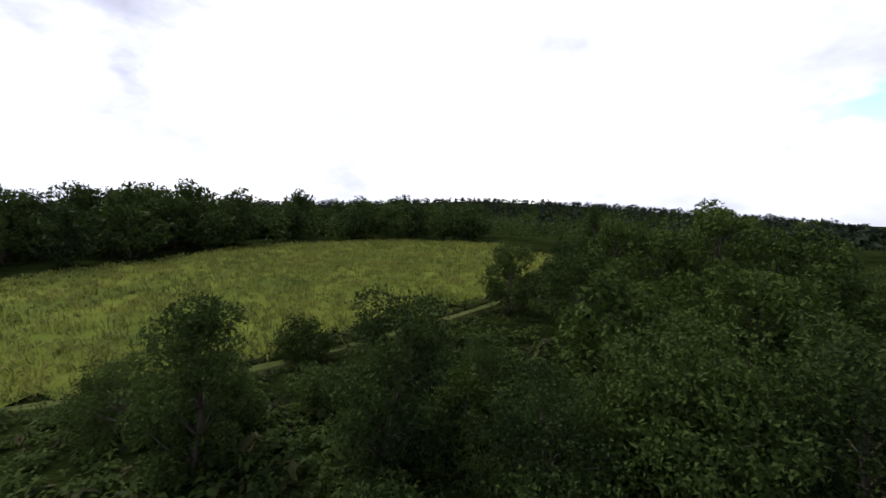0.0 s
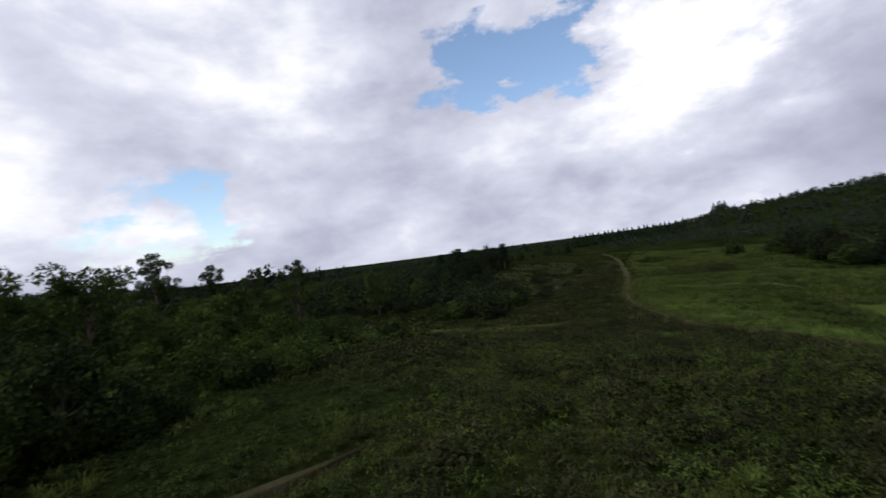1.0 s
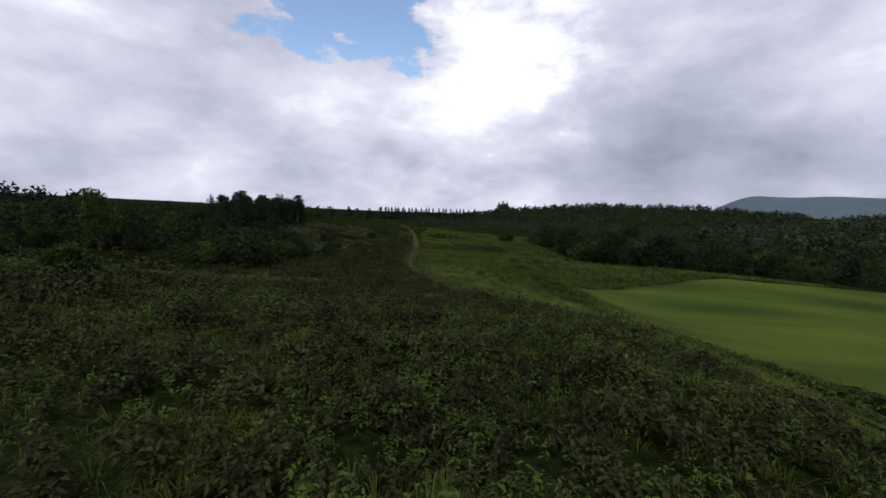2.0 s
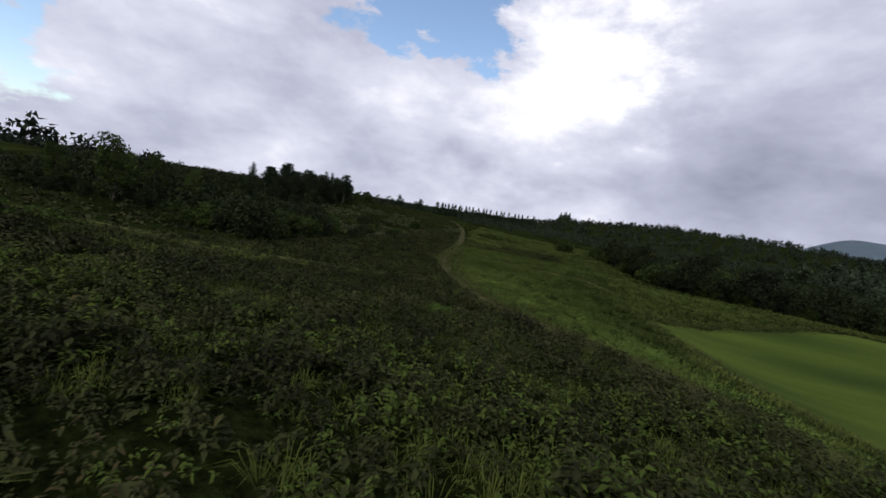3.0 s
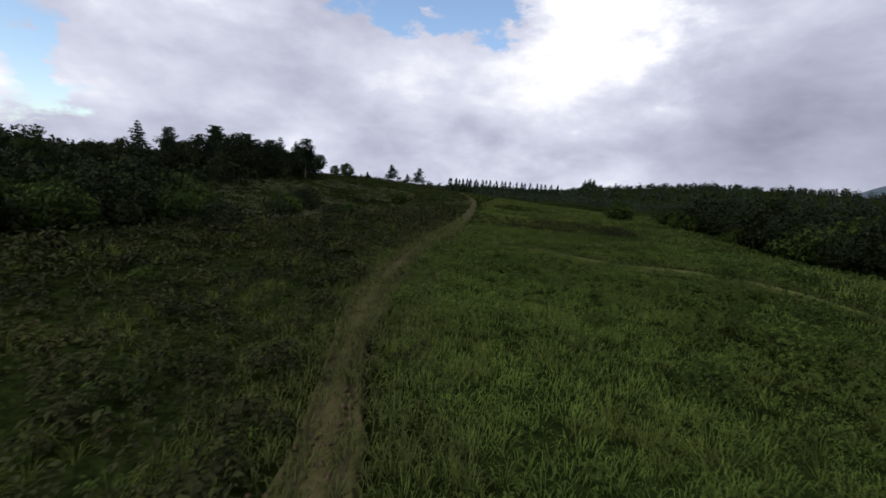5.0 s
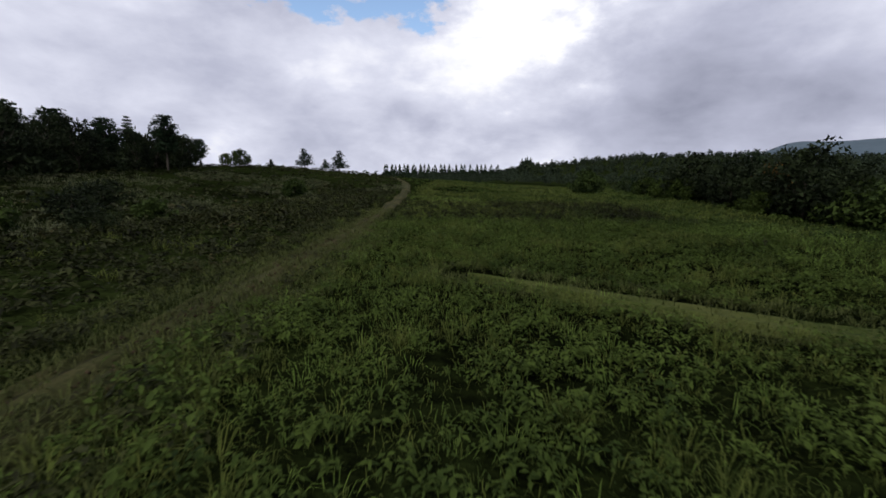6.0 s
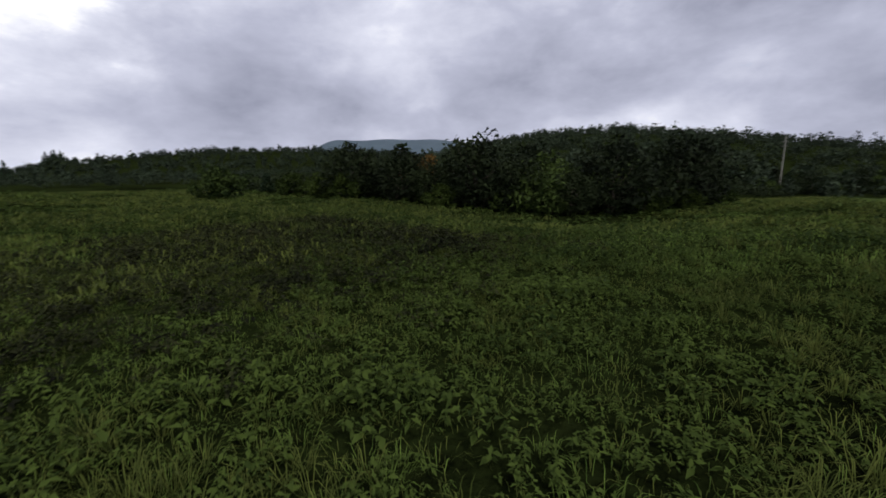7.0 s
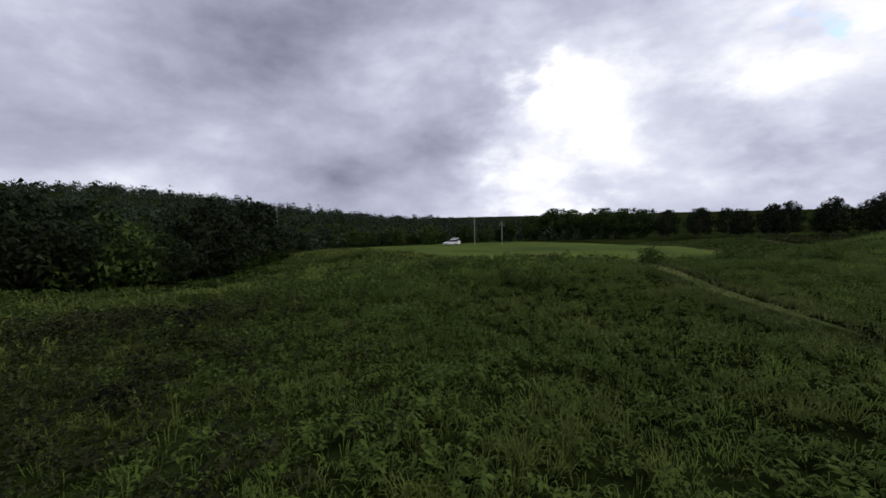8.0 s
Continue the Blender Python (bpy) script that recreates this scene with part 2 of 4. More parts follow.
def land(x, y):
    """Height of the ground: the meadow and its slopes, and round it the hills."""
    x, y = np.asarray(x, float), np.asarray(y, float)
    z = near_height(x, y)
    dx, dy = x, y - 30
    r = np.hypot(dx, dy)
    deg = np.degrees(np.arctan2(-dx, dy))
    z = np.where(r > 130, z + (-5.5 - 4.5 * bump(deg, -140, 45) - z) * smooth(130, 230, r), z)
    # low ridges all round, then the nearer wooded ridge to the east
    z = z + smooth(220, 640, r) * profile(deg, FAR_RIDGE) + 9 * smooth(300, 700, r) * np.exp(-((deg + 5.2) / 1.1) ** 2)
    z = z + smooth(85, 260, r) * profile(deg, EAST_RIDGE) * (1 - 0.3 * smooth(280, 600, r))
    return z


def mesh_object(name, verts, faces_n, loops, material, smooth_shade=False):
    """A mesh from arrays: verts (n, 3), loop counts per face, loops."""
    me = bpy.data.meshes.new(name)
    me.vertices.add(len(verts))
    me.vertices.foreach_set("co", np.asarray(verts, np.float32).ravel())
    me.loops.add(len(loops))
    me.loops.foreach_set("vertex_index", np.asarray(loops, np.int32))
    starts = np.concatenate([[0], np.cumsum(faces_n)[:-1]]).astype(np.int32)
    me.polygons.add(len(faces_n))
    me.polygons.foreach_set("loop_start", starts)
    if smooth_shade:
        me.polygons.foreach_set("use_smooth", np.ones(len(faces_n), bool))
    me.update(calc_edges=True)
    me.validate()
    me.materials.append(material)
    return me


TRACK = [(34, -8), (20, 4), (12, 10.5), (8, 14), (4.3, 18.4), (2.0, 21.7), (-0.5, 26.0), (-2.75, 31.2), (-4.75, 36.8), (-6.1, 44), (-6.55, 50), (-6.95, 56), (-8.2, 67), (-10, 80), (-12.5, 94), (-18, 110)]
TRAIL = [(-2.3, 29.4), (-3.6, 29.3), (-5.2, 28.5), (-8.0, 27.0), (-11.2, 24.8), (-14.8, 22.8), (-21, 21.0)]
PATH_WEST = [(-7.3, 0.9), (-7.9, -0.9), (-8.9, -3.0), (-10.4, -5.2), (-11.4, -7.4), (-11.9, -8.6)]
PATH_EDGE = [(-10.5, -27), (-14.3, -22.3), (-18.7, -18.6), (-26.0, -14.7), (-32, -12.2)]
FIELD = [(10.2, 37.6), (18, 43), (30, 49.5), (60, 54), (105, 44), (118, 10), (98, -8), (60, 2), (38, 10), (24, 14), (17, 20), (12.2, 26.5)]
MEADOW = [(-13, -24), (-20, -19.5), (-30, -14.5), (-50, -10), (-64, -20), (-61, -34), (-47, -46), (-31, -45), (-20, -46), (-9, -36)]
SIDE_WAY = [(-2.7, 49.35), (-1.1, 48.5), (0.3, 47.8), (1.5, 47.1), (3.2, 46.2), (6.3, 44.9), (9.0, 43.0)]


def along(points, step=0.4):
    """Points of a smooth line through those given."""
    pts = [Vector((*q, 0)) for q in points]
    out = []
    for i in range(len(pts) - 1):
        p0, p1, p2, p3 = pts[max(i - 1, 0)], pts[i], pts[i + 1], pts[min(i + 2, len(pts) - 1)]
        n = max(2, int((p2 - p1).length / step))
        for k in range(n):
            t = k / n
            q = 0.5 * ((2 * p1) + (p2 - p0) * t + (2 * p0 - 5 * p1 + 4 * p2 - p3) * t * t + (3 * p1 - p0 - 3 * p2 + p3) * t ** 3)
            out.append((q.x, q.y))
    out.append(points[-1])
    return np.array(out)


def distance_to(line, x, y):
    best = np.full(np.shape(x), 1e9)
    for i in range(0, len(line)):
        best = np.minimum(best, (x - line[i, 0]) ** 2 + (y - line[i, 1]) ** 2)
    return np.sqrt(best)


def inside(poly, x, y):
    """Signed: how far inside the polygon, in metres (negative outside), by its edges' nearest distance."""
    x, y = np.asarray(x, float), np.asarray(y, float)
    ins = np.zeros(x.shape, bool)
    best = np.full(x.shape, 1e9)
    n = len(poly)
    for i in range(n):
        (x1, y1), (x2, y2) = poly[i], poly[(i + 1) % n]
        cond = ((y1 > y) != (y2 > y)) & (x < (x2 - x1) * (y - y1) / (y2 - y1 + 1e-12) + x1)
        ins ^= cond
        t = np.clip(((x - x1) * (x2 - x1) + (y - y1) * (y2 - y1)) / ((x2 - x1) ** 2 + (y2 - y1) ** 2), 0, 1)
        best = np.minimum(best, np.hypot(x - x1 - t * (x2 - x1), y - y1 - t * (y2 - y1)))
    return np.where(ins, best, -best)


LINE_TRACK, LINE_TRAIL, LINE_WEST, LINE_SIDE, LINE_EDGE = along(TRACK), along(TRAIL), along(PATH_WEST), along(SIDE_WAY), along(PATH_EDGE)


def ground_mesh_height(x, y):
    z = land(x, y)
    # the worn track and the trails lie a little below the turf
    z = z - 0.16 * (1 - smooth(0.8, 1.6, distance_to(LINE_TRACK, x, y)))
    for line in (LINE_TRAIL, LINE_WEST, LINE_SIDE, LINE_EDGE):
        z = z - 0.12 * (1 - smooth(0.6, 1.5, distance_to(line, x, y)))
    return z


def spaced(lo, hi, fine, far, grow=1.075):
    mids = list(np.arange(lo, hi + 1e-6, fine))
    a, s = [hi], fine
    while a[-1] < far:
        s *= grow
        a.append(a[-1] + s)
    b, s = [lo], fine
    while b[-1] > -far:
        s *= grow
        b.append(b[-1] - s)
    return np.array(b[:0:-1] + mids + a[1:])


def shade_dark_turf_material():
    m, nd, ln, b = nodes_of("turf", 1.0, 0.0)
    geo = nd.new("ShaderNodeNewGeometry")
    n1 = nd.new("ShaderNodeTexNoise")
    ln.new(geo.outputs["Position"], n1.inputs["Vector"])
    n1.inputs["Scale"].default_value, n1.inputs["Detail"].default_value = 0.11, 6
    n2 = nd.new("ShaderNodeTexNoise")
    ln.new(geo.outputs["Position"], n2.inputs["Vector"])
    n2.inputs["Scale"].default_value, n2.inputs["Detail"].default_value = 5.0, 5
    mixf = nd.new("ShaderNodeMath")
    mixf.operation = "MULTIPLY_ADD"
    ln.new(n2.outputs["Fac"], mixf.inputs[0])
    mixf.inputs[1].default_value = 0.6
    sub = nd.new("ShaderNodeMath")
    sub.operation = "MULTIPLY_ADD"
    ln.new(n1.outputs["Fac"], sub.inputs[0])
    sub.inputs[1].default_value, sub.inputs[2].default_value = 0.9, -0.25
    ln.new(sub.outputs[0], mixf.inputs[2])
    rp = nd.new("ShaderNodeValToRGB")
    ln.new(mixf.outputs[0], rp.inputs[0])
    # near-black low end: shade of the gaps between plants deepened by colour
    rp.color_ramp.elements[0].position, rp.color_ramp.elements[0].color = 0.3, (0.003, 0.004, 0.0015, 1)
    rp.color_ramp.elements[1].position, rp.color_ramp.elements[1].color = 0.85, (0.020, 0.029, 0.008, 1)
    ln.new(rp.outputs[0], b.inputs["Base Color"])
    bm = nd.new("ShaderNodeBump")
    bm.inputs["Strength"].default_value, bm.inputs["Distance"].default_value = 0.8, 0.25
    ln.new(n2.outputs["Fac"], bm.inputs["Height"])
    ln.new(bm.outputs[0], b.inputs["Normal"])
    return m


gx, gy = spaced(-46, 46, 1.1, 3400, 1.1), spaced(-30, 112, 1.1, 3400, 1.1)
GX, GY = np.meshgrid(gx, gy)
GZ = ground_mesh_height(GX, GY)
nx, ny = len(gx), len(gy)
idx = np.arange(nx * ny).reshape(ny, nx)
quads = np.stack([idx[:-1, :-1], idx[:-1, 1:], idx[1:, 1:], idx[1:, :-1]], -1).reshape(-1, 4)
ground = new("ground", mesh_object("ground", np.stack([GX, GY, GZ], -1).reshape(-1, 3), np.full(len(quads), 4), quads.ravel(), shade_dark_turf_material(), True))
tagged(ground, "rough hillside turf reaching wooded hills, darkened to deepen shaded gaps", "ground", kind="structure")


def sheet(name, poly, lift, step, material):
    """A sheet that follows the ground inside a polygon."""
    xs = np.arange(min(q[0] for q in poly), max(q[0] for q in poly) + step, step)
    ys = np.arange(min(q[1] for q in poly), max(q[1] for q in poly) + step, step)
    X, Y = np.meshgrid(xs, ys)
    wob = np.array([[noise.noise(Vector((x * 0.25, y * 0.25, 3))) for x in xs] for y in ys]) * 0.8
    ins = inside(poly, X, Y) + wob
    Z = land(X, Y) + lift * smooth(-0.6, 0.8, ins) - 0.12 * (1 - smooth(-0.6, 0.3, ins))
    ok = ins > -0.7
    id2 = np.arange(X.size).reshape(X.shape)
    q = np.stack([id2[:-1, :-1], id2[:-1, 1:], id2[1:, 1:], id2[1:, :-1]], -1).reshape(-1, 4)
    q = q[ok.ravel()[q].all(1)]
    used, inv = np.unique(q, return_inverse=True)
    V = np.stack([X, Y, Z], -1).reshape(-1, 3)[used]
    return new(name, mesh_object(name, V, np.full(len(q), 4), inv.reshape(-1), material, True))


def field_material(name, low, high):
    m, nd, ln, b = nodes_of(name, 1.0, 0.03)
    geo = nd.new("ShaderNodeNewGeometry")
    mp = nd.new("ShaderNodeMapping")
    ln.new(geo.outputs["Position"], mp.inputs[0])
    mp.inputs["Scale"].default_value = (0.05, 0.22, 0.1)
    mp.inputs["Rotation"].default_value = (0, 0, radians(25))
    n1 = nd.new("ShaderNodeTexNoise")
    ln.new(mp.outputs[0], n1.inputs["Vector"])
    n1.inputs["Scale"].default_value, n1.inputs["Detail"].default_value = 1.0, 4
    n2 = nd.new("ShaderNodeTexNoise")
    ln.new(geo.outputs["Position"], n2.inputs["Vector"])
    n2.inputs["Scale"].default_value, n2.inputs["Detail"].default_value = 7, 4
    ad = nd.new("ShaderNodeMath")
    ad.operation = "MULTIPLY_ADD"
    ln.new(n2.outputs["Fac"], ad.inputs[0])
    ad.inputs[1].default_value = 0.35
    ln.new(n1.outputs["Fac"], ad.inputs[2])
    rp = nd.new("ShaderNodeValToRGB")
    ln.new(ad.outputs[0], rp.inputs[0])
    rp.color_ramp.elements[0].position, rp.color_ramp.elements[0].color = 0.45, (*low, 1)
    rp.color_ramp.elements[1].position, rp.color_ramp.elements[1].color = 0.9, (*high, 1)
    ln.new(rp.outputs[0], b.inputs["Base Color"])
    bm = nd.new("ShaderNodeBump")
    bm.inputs["Strength"].default_value, bm.inputs["Distance"].default_value = 0.5, 0.05
    ln.new(n2.outputs["Fac"], bm.inputs["Height"])
    ln.new(bm.outputs[0], b.inputs["Normal"])
    return m


M_FIELD = field_material("mown_grass", (0.017, 0.031, 0.006), (0.053, 0.074, 0.011))
M_MEADOW = field_material("hay_meadow", (0.042, 0.064, 0.009), (0.092, 0.102, 0.016))
mown = tagged(sheet("mown_field", FIELD, 0.06, 0.9, M_FIELD), "bright green mown grass field beside the track", "field", kind="structure")


def track_material(name, low, middle, high):
    m, nd, ln, b = nodes_of(name, 1.0, 0.03)
    geo = nd.new("ShaderNodeNewGeometry")
    n1 = nd.new("ShaderNodeTexNoise")
    ln.new(geo.outputs["Position"], n1.inputs["Vector"])
    n1.inputs["Scale"].default_value, n1.inputs["Detail"].default_value = 0.7, 5
    n2 = nd.new("ShaderNodeTexNoise")
    ln.new(geo.outputs["Position"], n2.inputs["Vector"])
    n2.inputs["Scale"].default_value, n2.inputs["Detail"].default_value = 14, 4
    ad = nd.new("ShaderNodeMath")
    ad.operation = "MULTIPLY_ADD"
    ln.new(n2.outputs["Fac"], ad.inputs[0])
    ad.inputs[1].default_value = 0.5
    ln.new(n1.outputs["Fac"], ad.inputs[2])
    rp = nd.new("ShaderNodeValToRGB")
    ln.new(ad.outputs[0], rp.inputs[0])
    rp.color_ramp.elements[0].position, rp.color_ramp.elements[0].color = 0.45, (*low, 1)
    rp.color_ramp.elements[1].position, rp.color_ramp.elements[1].color = 0.95, (*high, 1)
    e2 = rp.color_ramp.elements.new(0.7)
    e2.color = (*middle, 1)
    ln.new(rp.outputs[0], b.inputs["Base Color"])
    bm = nd.new("ShaderNodeBump")
    bm.inputs["Strength"].default_value, bm.inputs["Distance"].default_value = 0.9, 0.06
    ln.new(ad.outputs[0], bm.inputs["Height"])
    ln.new(bm.outputs[0], b.inputs["Normal"])
    return m


M_TRACK = track_material("trodden_grass", (0.014, 0.016, 0.006), (0.030, 0.031, 0.012), (0.052, 0.047, 0.021))
M_RUT = track_material("bare_earth", (0.011, 0.011, 0.006), (0.024, 0.023, 0.012), (0.044, 0.040, 0.022))
M_EARTH = track_material("brown_soil", (0.014, 0.010, 0.006), (0.036, 0.026, 0.016), (0.075, 0.054, 0.034))
M_TURFWAY = track_material("trodden_turf", (0.018, 0.027, 0.007), (0.038, 0.048, 0.013), (0.062, 0.066, 0.022))


def ribbon(name, line, half, profile, material, wobble=0.3):
    """A worn way along a line: profile gives the height over the land across it, from -1 to 1."""
    d = np.gradient(line, axis=0)
    d /= np.linalg.norm(d, axis=1)[:, None]
    nrm = np.stack([-d[:, 1], d[:, 0]], -1)
    us = np.linspace(-1, 1, 15)
    rows = []
    for i, (q, nn) in enumerate(zip(line, nrm)):
        w = half * min(1, 0.06 + i / 9, 0.06 + (len(line) - 1 - i) / 9) * (1 + wobble * noise.noise(Vector((i * 0.13, 0, half))))
        edge = np.array([noise.noise(Vector((i * 0.45, side, half))) for side in (0, 5)]) * 0.3
        ws = w * (1 + np.where(us < 0, edge[0], edge[1]) * np.abs(us))
        xs, ys = q[0] + nn[0] * us * ws, q[1] + nn[1] * us * ws
        bumps = np.array([noise.noise(Vector((x * 1.4, y * 1.4, 0))) for x, y in zip(xs, ys)]) * 0.035
        rows.append(np.stack([xs, ys, land(xs, ys) + profile(us) + bumps * (1 - us ** 4)], -1))
    V = np.concatenate(rows)
    n, k = len(rows), len(us)
    id2 = np.arange(n * k).reshape(n, k)
    q = np.stack([id2[:-1, :-1], id2[1:, :-1], id2[1:, 1:], id2[:-1, 1:]], -1).reshape(-1, 4)
    return new(name, mesh_object(name, V, np.full(len(q), 4), q.ravel(), material, True))


def rutted(u):
    return 0.05 - 0.10 * np.exp(-((np.abs(u) - 0.52) / 0.2) ** 2) - 0.25 * smooth(0.85, 1.0, np.abs(u))


def trodden(u):
    return 0.06 - 0.04 * (1 - np.abs(u)) - 0.22 * smooth(0.8, 1.0, np.abs(u))


def beside(line, d):
    """The line moved sideways, with a slow wander."""
    t = np.gradient(line, axis=0)
    t /= np.linalg.norm(t, axis=1)[:, None]
    wander = np.array([0.07 * noise.noise(Vector((i * 0.06, d * 9, 0))) for i in range(len(line))])
    return line + np.stack([t[:, 1], -t[:, 0]], -1) * (d + wander)[:, None]


track = tagged(ribbon("track", LINE_TRACK, 0.44, rutted, M_TRACK, 0.5), "grassy farm track with two worn earth ruts", "track", kind="structure")
for d, half in ((-0.20, 0.17), (0.24, 0.10)):
    rut = ribbon("rut", beside(LINE_TRACK, d), half, lambda u: -0.025 + 0 * u - 0.05 * smooth(0.7, 1.0, np.abs(u)), M_RUT, 0.8)
    rut.parent = track
# churned soil where the track comes up from the field
churned = ribbon("bare_soil", beside(along([(5.4, 17.2), (4.3, 18.5), (2.9, 20.4), (1.6, 22.4), (0.4, 24.4)], 0.25), 0.28), 0.36, lambda u: 0.03 - 0.10 * smooth(0.6, 1.0, np.abs(u)), M_EARTH, 0.9)
churned.parent = track
tagged(ribbon("trail", LINE_TRAIL, 0.42, trodden, M_TURFWAY), "narrow trodden grass trail joining the track", "trail", kind="structure")
tagged(ribbon("trail", LINE_SIDE, 0.32, trodden, M_TURFWAY), "faint trodden way through the meadow grass", "trail", kind="structure")
tagged(ribbon("trail", LINE_WEST, 0.24, trodden, M_RUT), "pale earth path through the shrubs", "path", kind="structure")
tagged(ribbon("trail", LINE_EDGE, 0.3, trodden, M_TURFWAY), "trodden grass way along the meadow's edge", "path", kind="structure")

# ---- plants ----
RNG = np.random.default_rng(11)


def leaf_blades(centres, ups, size, rng, long=1.7, droop=0.3):
    """One pointed leaf at each centre."""
    n = len(centres)
    axis = rng.normal(size=(n, 3)) + ups * 0.5
    axis[:, 2] -= droop
    axis /= np.linalg.norm(axis, axis=1)[:, None]
    side = np.cross(axis, rng.normal(size=(n, 3)))
    side /= np.linalg.norm(side, axis=1)[:, None] + 1e-9
    s = (size * rng.uniform(0.6, 1.4, n))[:, None]
    v = np.stack([centres - axis * s * long * 0.4 + side * s * 0.5, centres - axis * s * long * 0.4 - side * s * 0.5, centres + axis * s * long * 0.6], 1)
    return v.reshape(-1, 3)


def leaf_mesh(name, verts, material):
    n = len(verts) // 3
    return mesh_object(name, verts, np.full(n, 3), np.arange(n * 3), material)


def tube(points, radii, sides=5):
    """Tapered limb along points."""
    vs, fs = [], []
    for i, (q, r) in enumerate(zip(points, radii)):
        t = (points[min(i + 1, len(points) - 1)] - points[max(i - 1, 0)])
        t = t / (np.linalg.norm(t) + 1e-9)
        a = np.cross(t, [0.3, 1, 0.2])
        a /= np.linalg.norm(a) + 1e-9
        b = np.cross(t, a)
        for k in range(sides):
            an = 2 * math.pi * k / sides
            vs.append(q + r * (a * math.cos(an) + b * math.sin(an)))
    for i in range(len(points) - 1):
        for k in range(sides):
            fs.append((i * sides + k, i * sides + (k + 1) % sides, (i + 1) * sides + (k + 1) % sides, (i + 1) * sides + k))
    return np.array(vs), np.array(fs)


def join_tubes(name, tubes, material):
    V, Q, off = [], [], 0
    for v, q in tubes:
        V.append(v)
        Q.append(q + off)
        off += len(v)
    Q = np.concatenate(Q)
    return mesh_object(name, np.concatenate(V), np.full(len(Q), 4), Q.ravel(), material, True)


def thing(name, label, category, meshes, group=""):
    """An Empty at the base with its parts."""
    root = tagged(new(name), label, category, group)
    for part_name, me in meshes:
        ob = new(part_name, me)
        ob.parent = root
    return root


def broadleaf_meshes(seed, h, spread, leaf, count, low=0.25, lobes=14, material=None, lump=1.0):
    rng = np.random.default_rng(seed)
    tubes, tips = [], []
    bend = rng.normal(size=2) * 0.08 * h
    zs = np.linspace(-0.3, 0.8 * h, 7)
    trunk = np.stack([bend[0] * (zs / h) ** 2 + 0.03 * h * np.sin(zs * 2 + seed), bend[1] * (zs / h) ** 2, zs], -1)
    r0 = 0.018 * h + 0.02
    tubes.append(tube(trunk, np.linspace(r0, r0 * 0.25, 7)))
    for i in range(lobes):
        f = low + (1 - low) * (i + 0.5) / lobes
        base = trunk[min(int(f * 0.85 * 6), 6)]
        an = i * 2.4 + rng.uniform(-0.5, 0.5)
        reach = spread * (1.05 - 0.75 * abs(f - 0.45) / 0.6) * rng.uniform(0.6, 1.1)
        tip = np.array([base[0] + math.cos(an) * reach, base[1] + math.sin(an) * reach, h * (0.12 + 0.8 * f) + rng.uniform(-0.06, 0.09) * h])
        midp = (base + tip) / 2 + np.array([0, 0, -0.03 * h])
        tubes.append(tube(np.array([base, midp, tip]), [r0 * 0.4, r0 * 0.25, r0 * 0.08], 3))
        tips.append((tip, spread * lump * rng.uniform(0.28, 0.5)))
        tips.append(((tip + midp) / 2 + rng.normal(size=3) * 0.1 * spread, spread * lump * rng.uniform(0.25, 0.4)))
    tips.append((np.array([trunk[-1][0], trunk[-1][1], h * 0.9]), spread * lump * 0.35))
    w = np.array([t[1] ** 2 for t in tips])
    pick = rng.choice(len(tips), count, p=w / w.sum())
    c = np.array([t[0] for t in tips])[pick]
    r = np.array([t[1] for t in tips])[pick]
    dirs = rng.normal(size=(count, 3))
    dirs /= np.linalg.norm(dirs, axis=1)[:, None]
    pos = c + dirs * (r * rng.uniform(0.35, 1.08, count) ** 0.6)[:, None] * np.array([1, 1, 0.78])
    pos[:, 2] = np.maximum(pos[:, 2], 0.05)
    crown = leaf_mesh("crown", leaf_blades(pos, dirs, leaf, rng), material or M_BROAD)
    return [("trunk", join_tubes("trunk", tubes, M_BARK)), ("crown", crown)]


def pine_meshes(seed, h, spread, count, leaf=0.15, flat=False):
    rng = np.random.default_rng(seed)
    tubes, pos, dirs = [], [], []
    zs = np.linspace(-0.3, h * 0.97, 6)
    lean = rng.normal(size=2) * 0.03
    trunk = np.stack([lean[0] * zs, lean[1] * zs, zs], -1)
    tubes.append(tube(trunk, np.linspace(0.02 * h + 0.02, 0.01, 6)))
    whorls = int(7 + h)
    for i in range(whorls):
        f = (0.34 + 0.65 * i / whorls) if flat else (0.18 + 0.8 * i / whorls)
        for k in range(5):
            an = k * 1.2566 + i * 0.7 + rng.uniform(-0.35, 0.35)
            reach = spread * ((1.06 - f) ** 0.45 if flat else (1.02 - f) ** 0.75) * rng.uniform(0.5, 1.15)
            base = np.array([lean[0] * f * h, lean[1] * f * h, f * h])
            tip = base + np.array([math.cos(an) * reach, math.sin(an) * reach, 0.16 * reach])
            if i % 2 == 0:
                tubes.append(tube(np.array([base, (base + tip) / 2 + [0, 0, -0.04 * reach], tip]), [0.03, 0.02, 0.008], 3))
            m = max(3, int(count * reach / (whorls * 5 * spread * 0.6)))
            t = rng.uniform(0.2, 1.05, m)[:, None]
            pos.append(base + (tip - base) * t + rng.normal(size=(m, 3)) * np.array([0.15, 0.15, 0.065]) * reach)
            dirs.append(np.repeat(((tip - base) / (reach + 1e-6))[None], m, 0))
    pos, dirs = np.concatenate(pos), np.concatenate(dirs)
    crown = leaf_mesh("crown", leaf_blades(pos, dirs, leaf, rng, long=2.2, droop=-0.2), M_PINE)
    return [("trunk", join_tubes("trunk", tubes, M_BARK)), ("crown", crown)]


def place(root, x, y, turn, size=1.0, sink=0.05):
    m = Matrix.Translation((x, y, float(land(x, y)) - sink)) @ Matrix.Rotation(turn, 4, "Z") @ Matrix.Diagonal((size, size, size, 1))
    return m


